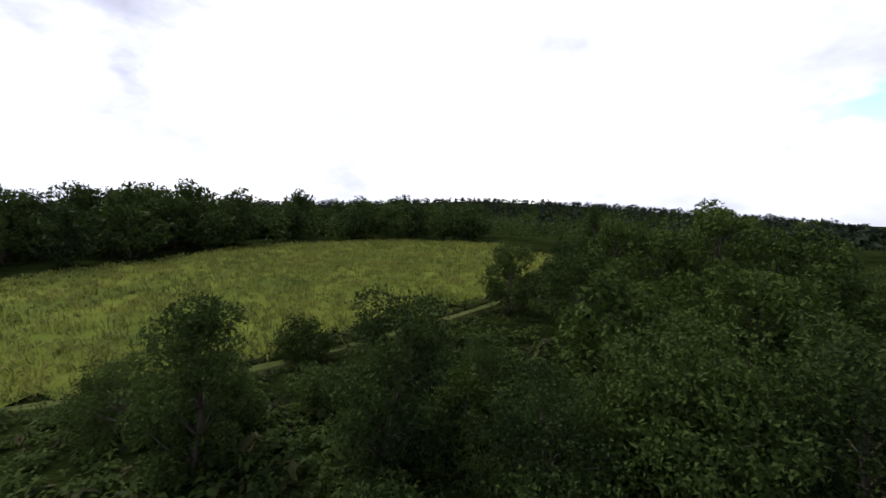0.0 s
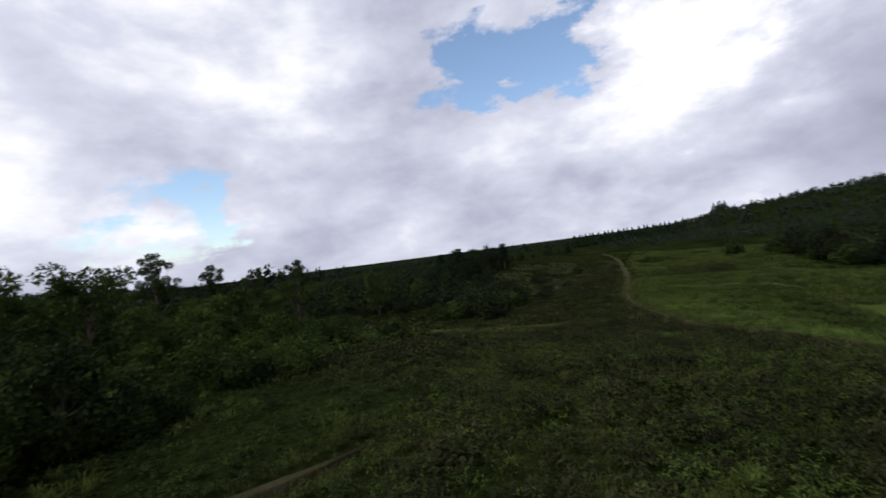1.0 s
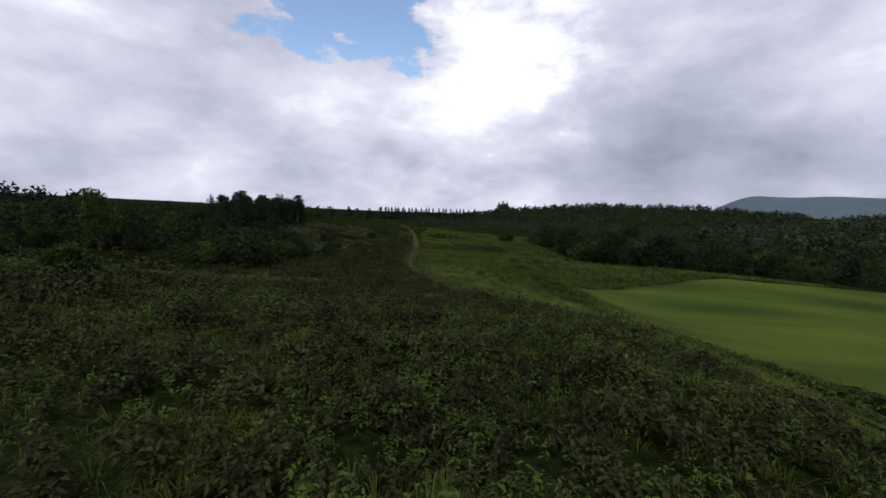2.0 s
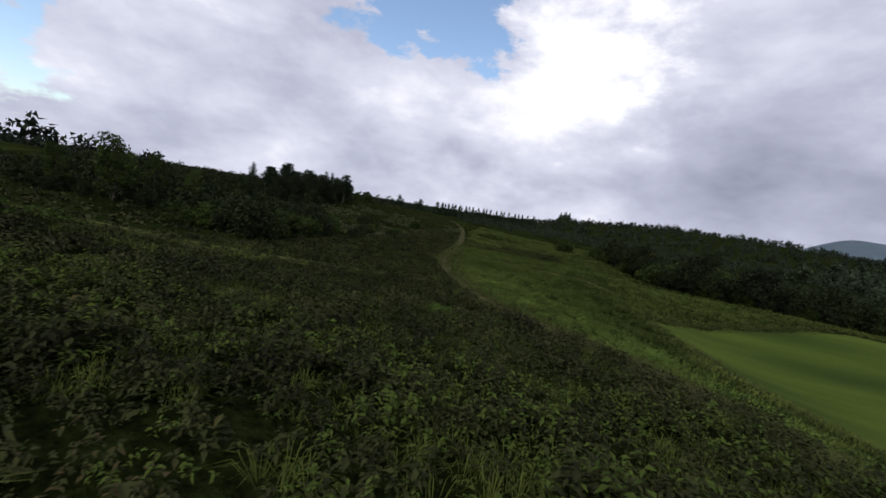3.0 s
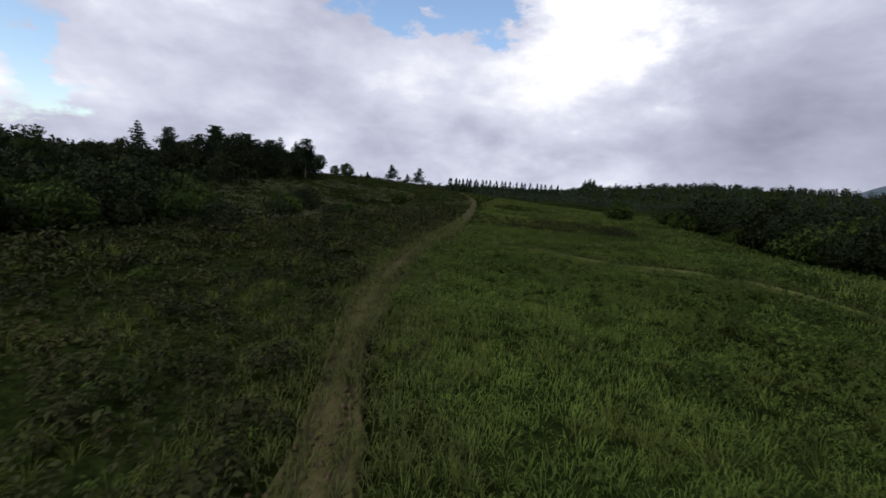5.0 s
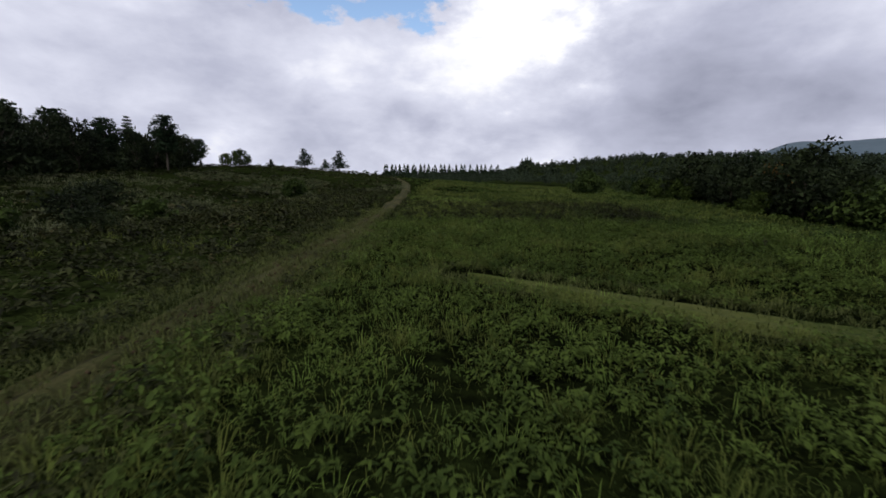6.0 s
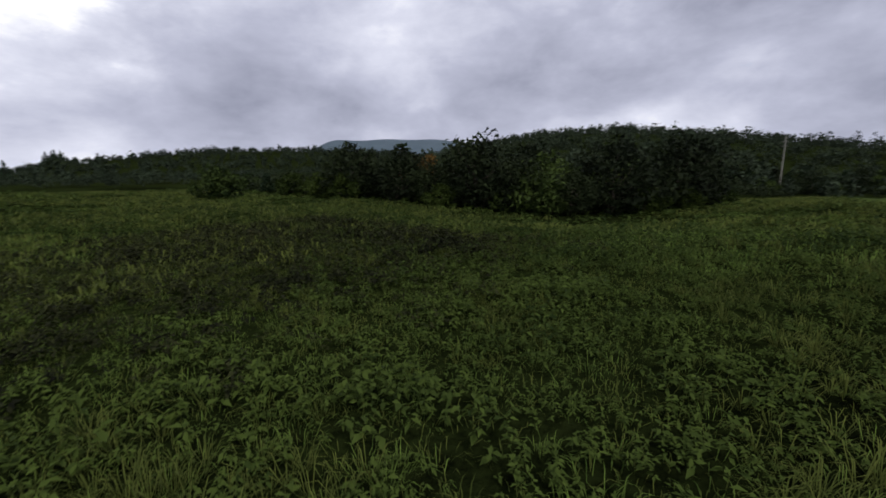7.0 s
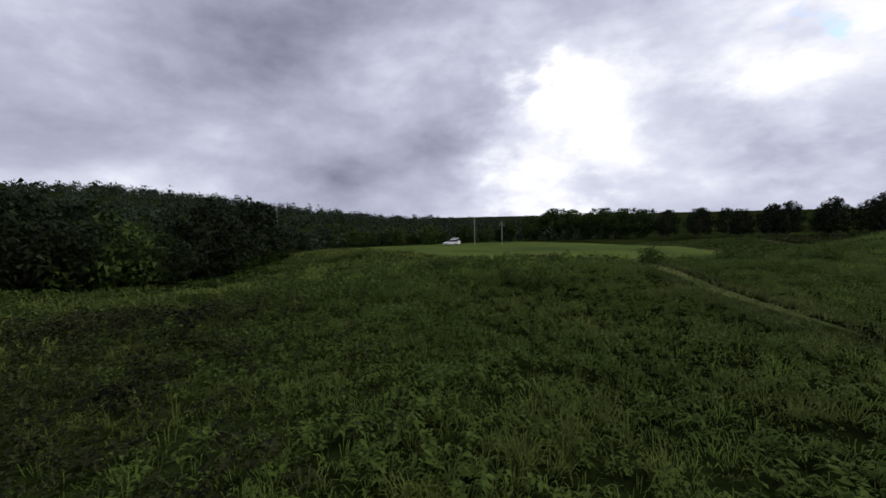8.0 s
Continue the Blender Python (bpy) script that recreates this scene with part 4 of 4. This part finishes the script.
weeds("weeds", EARLY, 3.2, 12, 0.11, 0.42, 39, "leafy undergrowth between the young trees", hole=NEAR, material=M_HERB)
weeds("weeds", (-16, -2, -30, -14), 9, 18, 0.09, 0.40, 49, "leafy undergrowth below the first trees", material=M_HERB)
weeds("weeds", WIDE, 1.0, 6, 0.18, 0.36, 32, "low leafy weeds on the hillside", hole=NEAR, side=-1)
weeds("weeds", WIDE, 2.2, 12, 0.11, 0.30, 46, "green leafy herbs on the lower slope", hole=NEAR, material=M_HERB, side=1)
x, y, rng = sample(CORE, 11.0, 33)
ok = off_ways(x, y) & (inside(FIELD, x, y) < -0.3) & (patchy(x, y, 0.5, 9) + 0.5 * patchy(x, y, 1.7, 4) > np.where(right_of_track(x, y) < 0, 0.24, 0.10))
tufts("grass_tufts", x[ok], y[ok], rng, 20, 0.30, 0.0075, "arching green grass tufts among the weeds", M_GRASS)
x, y, rng = sample((-9, 7, -2, 16), 16, 82)
ok = off_ways(x, y) & (inside(FIELD, x, y) < -0.3) & (patchy(x, y, 0.45, 12) + 0.5 * patchy(x, y, 1.5, 14) > 0.10)
tufts("grass_tufts", x[ok], y[ok], rng, 18, 0.27, 0.007, "soft yellow-green grass tufts on the upper meadow", M_GRASS, spread=0.08)
# bright clumps by the track
for cx, cy, wide, seed in ((5.6, 21.6, 0.5, 83), (-1.6, 19.6, 0.35, 84), (-0.6, 18.5, 0.3, 85), (0.4, 20.2, 0.3, 86), (-3.4, 29.0, 0.5, 87)):
    rng = np.random.default_rng(seed)
    tufts("grass_clump", cx + rng.normal(size=55) * wide, cy + rng.normal(size=55) * wide, rng, 18, 0.34, 0.008, "bright yellow-green clump of grass by the track", M_LUSH, spread=0.08)
x, y, rng = sample(NEAR, 6.0, 47)
ok = off_ways(x, y) & (inside(FIELD, x, y) < -0.3) & (patchy(x, y, 0.5, 9) + 0.5 * patchy(x, y, 1.7, 4) > 0.22) & ~((x > CORE[0]) & (x < CORE[1]) & (y > CORE[2]))
tufts("grass_tufts", x[ok], y[ok], rng, 14, 0.38, 0.014, "green grass tufts on the meadow's slopes", M_GRASS)
# short grass under the herbs below the track
x, y, rng = sample((-8, 8, 34, 66), 24, 81)
ok = (right_of_track(x, y) > 0.6) & off_ways(x, y, 0.5)
tufts("grass_tufts", x[ok], y[ok], rng, 6, 0.15, 0.006, "short green grass under the herbs", M_GRASS, spread=0.12)
# lush grass along the valley side of the track, finest in the strip that the way follows
def in_strip(x, y):
    return (x > -8) & (x < 5) & (y > 18) & (y < 64)


for per, seed, blades, length, width, fine in ((20, 34, 17, 0.20, 0.0055, True), (11, 50, 8, 0.25, 0.013, False)):
    x, y, rng = sample((-12, 14, 14, 76), per, seed)
    ok = (lush_strip(x, y) > rng.uniform(0.05, 1, len(x))) & (inside(FIELD, x, y) < -0.2) & (distance_to(LINE_SIDE, x, y) > rng.uniform(0.25, 0.6, len(x))) & (in_strip(x, y) == fine)
    tufts("grass_tufts", x[ok], y[ok], rng, blades, length, width, "lush bright grass along the track", M_LUSH, spread=0.15)
# the grown-over middle and margins of the track
x, y, rng = sample((-12, 14, 12, 64), 85, 35)
dd = distance_to(LINE_TRACK, x, y)
bare = patchy(x, y, 0.6, 6) + 0.6 * patchy(x, y, 2.2, 3)
grown = np.where(dd < 0.12, 0.75, 1.9 * smooth(0.20, 0.40, dd)) * (1 - smooth(0.9, 1.5, dd)) + 0.5 * smooth(22, 30, y)
ok = (dd < 1.5) & (rng.uniform(0, 1, len(x)) < grown - 0.9 * bare)
tufts("grass_tufts", x[ok], y[ok], rng, 6, 0.20, 0.010, "short grass on the track's middle and edges", M_WAYSIDE)
def clods(line, count, wide, y0, y1, seed):
    """Loose lumps of soil on a worn way."""
    rng = np.random.default_rng(seed)
    at = line[(line[:, 1] > y0) & (line[:, 1] < y1)]
    q = at[rng.integers(len(at), size=count)] + rng.normal(size=(count, 2)) * wide
    r = 0.012 + 0.035 * rng.uniform(0, 1, count) ** 3
    axes = np.array([(1, 0, 0), (0, 1, 0), (-1, 0, 0), (0, -1, 0), (0, 0, 0.7), (0, 0, -0.7)])
    v = axes[None] * rng.uniform(0.6, 1.4, (count, 6, 1)) * r[:, None, None]
    v += np.stack([q[:, 0], q[:, 1], land(q[:, 0], q[:, 1]) + 0.03 + r * 0.3], -1)[:, None]
    tri = np.array([(0, 1, 4), (1, 2, 4), (2, 3, 4), (3, 0, 4), (1, 0, 5), (2, 1, 5), (3, 2, 5), (0, 3, 5)])
    loops = ((np.arange(count) * 6)[:, None, None] + tri[None]).ravel()
    return stuff("soil_clods", mesh_object("soil_clods", v.reshape(-1, 3), np.full(count * 8, 3), loops, M_EARTH), "small loose clods of brown soil on the track", "soil")


clods(LINE_TRACK, 2200, 0.18, 16, 62, 77)
clods(beside(LINE_TRACK, 0.3), 1800, 0.26, 16, 26, 78)
# grass leaning over the trails' edges
for line, box, seed in ((LINE_TRAIL, (-22, -2, 19, 30), 55), (LINE_WEST, (-13, -6, -10, 3), 56), (LINE_EDGE, (-33, -9, -28, -11), 57), (LINE_SIDE, (-5, 11, 32, 51), 68)):
    x, y, rng = sample(box, 70, seed)
    dd = distance_to(line, x, y)
    ok = (dd < 1.0) & (rng.uniform(0, 1, len(x)) < (0.26 if seed == 68 else 0.0) + 0.8 * smooth(0.35, 0.65, dd) * (1 - smooth(0.7, 1.0, dd)) + 0.05)
    tufts("grass_tufts", x[ok], y[ok], rng, 6, 0.2, 0.011, "short grass over the trail's edges", M_WAYSIDE)
# grass of the far meadow
x, y, rng = sample((-10, 46, 22, 112), 6.0, 58)
ok = (right_of_track(x, y) > 1.5) & (inside(WOOD_R, x, y) < -1) & (inside(FIELD, x, y) < -0.2) & (patchy(x, y, 0.12, 8) > -0.25) & ((y > 62) | (x > 9))
tufts("grass_tufts", x[ok], y[ok], rng, 6, 0.36, 0.034, "pale green grass of the far meadow", M_GRASS, spread=0.3)
x, y, rng = sample((-32, -9, 40, 90), 3.4, 62)
ok = (x < -13 - 0.25 * np.clip(60 - y, -8, 20)) & (patchy(x, y, 0.15, 3) > -0.05)
tufts("grass_tufts", x[ok], y[ok], rng, 9, 0.36, 0.022, "pale grass on the slope below the wood", M_PALE, spread=0.25)
# bright grass on the shoulder above the field
x, y, rng = sample((4, 24, 38, 58), 8, 88)
ok = (inside(FIELD, x, y) < -0.2) & (inside(WOOD_R, x, y) < -1) & (patchy(x, y, 0.3, 15) > -0.3) & (distance_to(LINE_SIDE, x, y) > 0.4)
tufts("grass_tufts", x[ok], y[ok], rng, 8, 0.22, 0.014, "bright grass on the shoulder above the field", M_LUSH, spread=0.2)
# the field's ragged border
x, y, rng = sample((8, 40, -8, 49), 22, 59)
ins = inside(FIELD, x, y)
ok = (ins > -0.9) & (ins < rng.uniform(0, 1.0, len(x)))
tufts("grass_tufts", x[ok], y[ok], rng, 6, 0.3, 0.018, "rough grass along the mown field's border", M_WAYSIDE, spread=0.1)
# the yellow meadow
tagged(sheet("meadow", MEADOW, 0.06, 1.0, M_MEADOW), "yellow-green hay meadow beside the woods", "meadow", kind="structure")
x, y, rng = sample((-66, -8, -47, -9), 4.2, 36)
ok = (inside(MEADOW, x, y) > rng.uniform(-1.2, 0.6, len(x))) & (distance_to(LINE_EDGE, x, y) > 0.5)
tufts("meadow_grass", x[ok], y[ok], rng, 8, 0.55, 0.05, "tall yellow-green meadow grass", M_YELLOW, spread=0.2)


# ---- far woods ----
def scrub(name, poly, count, seed, label):
    """Undergrowth that closes the wood between its trees: rough leafy clumps."""
    rng = np.random.default_rng(seed)
    xs, ys = [q[0] for q in poly], [q[1] for q in poly]
    x, y = rng.uniform(min(xs), max(xs), count), rng.uniform(min(ys), max(ys), count)
    ok = inside(poly, x, y) > rng.uniform(0, 2, count)
    x, y = x[ok], y[ok]
    n, k = len(x), 70
    h = rng.uniform(0.8, 2.2, n)
    dirs = rng.normal(size=(n, k, 3))
    dirs /= np.linalg.norm(dirs, axis=2)[:, :, None]
    c = np.stack([x, y, land(x, y) + h * 0.45], -1)[:, None] + dirs * np.stack([h * 0.8, h * 0.8, h * 0.5], -1)[:, None] * rng.uniform(0.6, 1.05, (n, k, 1))
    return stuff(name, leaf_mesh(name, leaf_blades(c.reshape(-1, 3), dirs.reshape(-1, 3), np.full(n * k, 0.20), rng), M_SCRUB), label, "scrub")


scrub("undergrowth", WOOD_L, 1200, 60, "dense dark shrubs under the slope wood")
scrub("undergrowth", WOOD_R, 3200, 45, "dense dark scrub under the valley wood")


def far_wood(name, r0, r1, d0, d1, count, seed, high, label, material, clumps=24, coarse=0.5, clear=105):
    """Distant forest: crowns of rough clumps standing on the hills."""
    rng = np.random.default_rng(seed)
    r = np.sqrt(rng.uniform(r0 * r0, r1 * r1, count))
    a = np.radians(rng.uniform(d0, d1, count))
    x, y = -np.sin(a) * r, 30 + np.cos(a) * r
    ok = (inside(FIELD, x, y) < -3) & (inside(MEADOW, x, y) < -2) & (np.hypot(x + 10, y + 5) > clear)
    x, y, r = x[ok], y[ok], r[ok]
    n, k = len(x), clumps
    base = land(x, y)
    h = high * (0.5 + 0.55 * rng.uniform(0, 1, n) + 0.55 * rng.uniform(0, 1, n) ** 5)
    w = h * rng.uniform(0.28, 0.45, n)
    dirs = rng.normal(size=(n, k, 3))
    dirs /= np.linalg.norm(dirs, axis=2)[:, :, None]
    c = np.stack([x, y, base + h * 0.38], -1)[:, None] + dirs * np.stack([w, w, h * 0.5], -1)[:, None] * rng.uniform(0.35, 1.0, (n, k, 1))
    leaf = np.repeat(w * coarse, k)
    v = leaf_blades(c.reshape(-1, 3), dirs.reshape(-1, 3), leaf, rng, long=1.3)
    return stuff(name, leaf_mesh(name, v, material), label, "forest")


far_wood("forest", 92, 330, -128, -36, 3600, 41, 5.0, "dark mixed forest covering the near ridge", M_FAR, 50, 0.29, 60)
far_wood("forest", 120, 640, 52, 175, 3200, 42, 7.0, "dark forest on the low ridge behind the meadow", M_FAR, 44, 0.38)
far_wood("forest", 50, 160, 94, 180, 460, 48, 5.0, "dark leafy wood round the yellow meadow", M_BROAD, 160, 0.15, 52)
far_wood("forest", 115, 300, -42, 10, 1100, 76, 3.2, "low dark scrub covering the valley floor", M_FAR, 60, 0.26, 60)
far_wood("forest", 300, 820, -40, 52, 2700, 43, 7.0, "dark forest and plantation on the ridge ahead", M_FAR, 44, 0.38)
far_wood("forest", 150, 420, 176, 198, 500, 44, 9.0, "dark forest behind the field", M_FAR)

# conifer row on the skyline ahead, the knob's trees
def spruce_mesh(seed):
    rng = np.random.default_rng(seed)
    n = 170
    t = rng.uniform(0.08, 1, n)
    an = rng.uniform(0, 6.28, n)
    rad = 0.28 * (1.03 - t) * rng.uniform(0.5, 1.1, n)
    c = np.stack([np.cos(an) * rad, np.sin(an) * rad, t], -1)
    d = np.stack([np.cos(an), np.sin(an), -0.3 + 0 * an], -1)
    return leaf_mesh("crown", leaf_blades(c, d, np.full(n, 0.09) * (1.2 - 0.7 * t), rng, 2.0, 0.1), M_PINE)


zs = np.linspace(-0.05, 0.95, 4)
spruce = thing("spruce_tree", "small dark conifer in the skyline row", "tree",
               [("trunk", join_tubes("trunk", [tube(np.stack([0 * zs, 0 * zs, zs], -1), [0.03, 0.022, 0.014, 0.004])], M_BARK)), ("crown", spruce_mesh(51))], "conifer row")
row = []
for i in range(44):
    az = radians(13.5 - 14.5 * i / 43 + 0.15 * math.sin(i * 2.3))
    r = 235 + 60 * i / 43 + 3 * math.sin(i * 1.7)
    row.append((-math.sin(az) * r, 30 + math.cos(az) * r, 7.8 + 1.3 * math.sin(i * 3.1)))
# tall conifers on the knob
for i in range(7):
    az = radians(-4.4 - 0.22 * i)
    row.append((-math.sin(az) * 705, 30 + math.cos(az) * 705, 11 + 3 * math.sin(i * 2.2)))
plant_out(spruce, row)


def mountain():
    """The far mountain, a plain shape of the distance, with haze put into its colour."""
    us, ts = np.linspace(0, 1, 60), np.linspace(0, 1, 12)
    V = []
    for u in us:
        az = radians(-25 - 34 * u)
        top = 162 * smooth(0, 0.28, u) * (1 - 0.35 * smooth(0.55, 1, u)) + 3 * math.sin(u * 31) * smooth(0.05, 0.2, u)
        for t in ts:
            r = 2150 + 500 * t
            V.append((-math.sin(az) * r, 30 + math.cos(az) * r, -25 + (top + 25) * math.sin(t * math.pi / 2)))
    id2 = np.arange(len(V)).reshape(len(us), len(ts))
    q = np.stack([id2[:-1, :-1], id2[:-1, 1:], id2[1:, 1:], id2[1:, :-1]], -1).reshape(-1, 4)
    m, nd, ln, b = nodes_of("haze_tinted_blue", 1.0)
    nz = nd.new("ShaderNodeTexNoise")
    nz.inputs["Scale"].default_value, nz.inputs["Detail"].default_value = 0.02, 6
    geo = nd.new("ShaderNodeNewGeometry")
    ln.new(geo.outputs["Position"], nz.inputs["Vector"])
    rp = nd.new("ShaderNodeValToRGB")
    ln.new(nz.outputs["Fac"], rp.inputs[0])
    # aerial haze painted as a blue-grey base colour over the forest green
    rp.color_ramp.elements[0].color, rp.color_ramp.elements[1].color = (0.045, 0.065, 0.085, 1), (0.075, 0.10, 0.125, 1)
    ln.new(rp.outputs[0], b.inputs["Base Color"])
    return tagged(new("backdrop", mesh_object("backdrop", V, np.full(len(q), 4), q.ravel(), m, True)), "distant wooded mountain with haze put into its blue colour", "mountain", kind="structure")


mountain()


# ---- cars and poles at the far end of the field ----
def plain(name, colour, rough=0.4, metal=0.0):
    m, nd, ln, b = nodes_of(name, rough)
    nz = nd.new("ShaderNodeTexNoise")
    nz.inputs["Scale"].default_value = 6
    mr = nd.new("ShaderNodeMapRange")
    ln.new(nz.outputs["Fac"], mr.inputs[0])
    mr.inputs[3].default_value, mr.inputs[4].default_value = rough * 0.85, min(1, rough * 1.2)
    ln.new(mr.outputs[0], b.inputs["Roughness"])
    b.inputs["Base Color"].default_value = (*colour, 1)
    b.inputs["Metallic"].default_value = metal
    return m


M_WHITE, M_GLASS, M_TYRE = plain("white_paint", (0.75, 0.75, 0.76), 0.3), plain("dark_glass", (0.02, 0.025, 0.03), 0.08), plain("tyre", (0.02, 0.02, 0.02), 0.9)
M_STEEL, M_POLE, M_LAMP = plain("rim", (0.5, 0.5, 0.52), 0.35, 0.9), plain("concrete_pole", (0.22, 0.21, 0.20), 0.8), plain("lamp_glass", (0.6, 0.1, 0.08), 0.2)


def bm_part(name, bm, material, parent, label=""):
    me = bpy.data.meshes.new(name)
    bm.to_mesh(me)
    bm.free()
    me.materials.append(material)
    ob = new(name, me)
    ob.parent = parent
    return tagged(ob, label) if label else ob


def hull(sections):
    """A closed body through cross-sections along x: (x, half width, z low, z high)."""
    bm = bmesh.new()
    rings = []
    for x, w, z0, z1 in sections:
        c = 0.12 * (z1 - z0)
        rings.append([bm.verts.new((x, yy, zz)) for yy, zz in ((-w, z0), (w, z0), (w, z1 - c), (w * 0.88, z1), (-w * 0.88, z1), (-w, z1 - c))])
    for a, b in zip(rings, rings[1:]):
        for i in range(6):
            bm.faces.new((a[i], a[(i + 1) % 6], b[(i + 1) % 6], b[i]))
    bm.faces.new(rings[0][::-1])
    bm.faces.new(rings[-1])
    bmesh.ops.recalc_face_normals(bm, faces=bm.faces)
    return bm


def disc(r, w, x, y, z, n=16):
    bm = bmesh.new()
    bmesh.ops.create_cone(bm, cap_ends=True, segments=n, radius1=r, radius2=r, depth=w, matrix=Matrix.Translation((x, y, z)) @ Matrix.Rotation(radians(90), 4, "X"))
    return bm


def car(label, long, high):
    root = tagged(new("car"), label, "car", "parked cars")
    s, h = long / 4.2, high / 1.5
    bm_part("body", hull([(-2.1 * s, 0.72, 0.35, 0.75 * h), (-1.95 * s, 0.82, 0.25, 0.92 * h), (0.9 * s, 0.84, 0.25, 0.95 * h), (1.7 * s, 0.82, 0.25, 0.85 * h), (2.1 * s, 0.72, 0.33, 0.62 * h)]), M_WHITE, root)
    bm_part("cabin", hull([(-1.9 * s, 0.70, 0.9 * h, 1.15 * h), (-1.6 * s, 0.72, 0.9 * h, 1.46 * h), (0.3 * s, 0.72, 0.9 * h, 1.5 * h), (1.05 * s, 0.70, 0.9 * h, 1.0 * h)]), M_GLASS, root, "dark glazed cabin")
    bm_part("roof", hull([(-1.65 * s, 0.66, 1.46 * h, 1.5 * h), (0.3 * s, 0.66, 1.49 * h, 1.54 * h)]), M_WHITE, root)
    for xx in (-1.3 * s, 1.3 * s):
        for yy in (-0.78, 0.78):
            wheel = bm_part("wheel", disc(0.31, 0.2, xx, yy, 0.31), M_TYRE, root)
            bm_part("rim", disc(0.18, 0.22, xx, yy, 0.31), M_STEEL, wheel)
    for yy in (-0.62, 0.62):
        bm_part("tail_light", hull([(-2.12 * s, 0.09, 0.62 * h, 0.82 * h), (-2.0 * s, 0.09, 0.62 * h, 0.82 * h)]), M_LAMP, root).location = (0, yy, 0)
    return root


def stand(root, x, y, turn, sink=0.0):
    root.matrix_basis = Matrix.Translation((x, y, float(land(x, y)) + 0.06 - sink)) @ Matrix.Rotation(radians(turn), 4, "Z")


stand(car("white car parked at the field's far edge", 4.2, 1.5), 96.8, 15.2, 62)
stand(car("white van-like car parked beside another at the field's edge", 3.9, 1.85), 98.9, 13.6, 66)


def utility_pole(x, y, high):
    root = tagged(new("utility_pole"), "slim grey utility pole with a cross-arm", "pole", "utility poles")
    me = join_tubes("pole", [tube(np.array([[0, 0, -0.4], [0, 0, high * 0.5], [0, 0, high]]), [0.11, 0.095, 0.08], 10)], M_POLE)
    ob = new("pole", me)
    ob.parent = root
    for zz in (0.9, 0.82):
        bm = bmesh.new()
        bmesh.ops.create_cube(bm, size=1, matrix=Matrix.Translation((0, 0.12, high * zz)) @ Matrix.Diagonal((1.6, 0.09, 0.09, 1)))
        bm_part("cross_arm", bm, M_POLE, root)
    stand(root, x, y, 40, 0.1)


utility_pole(80.3, 8.8, 5.6)
utility_pole(99.5, 6.7, 7.6)
utility_pole(110, 58.9, 11.0)
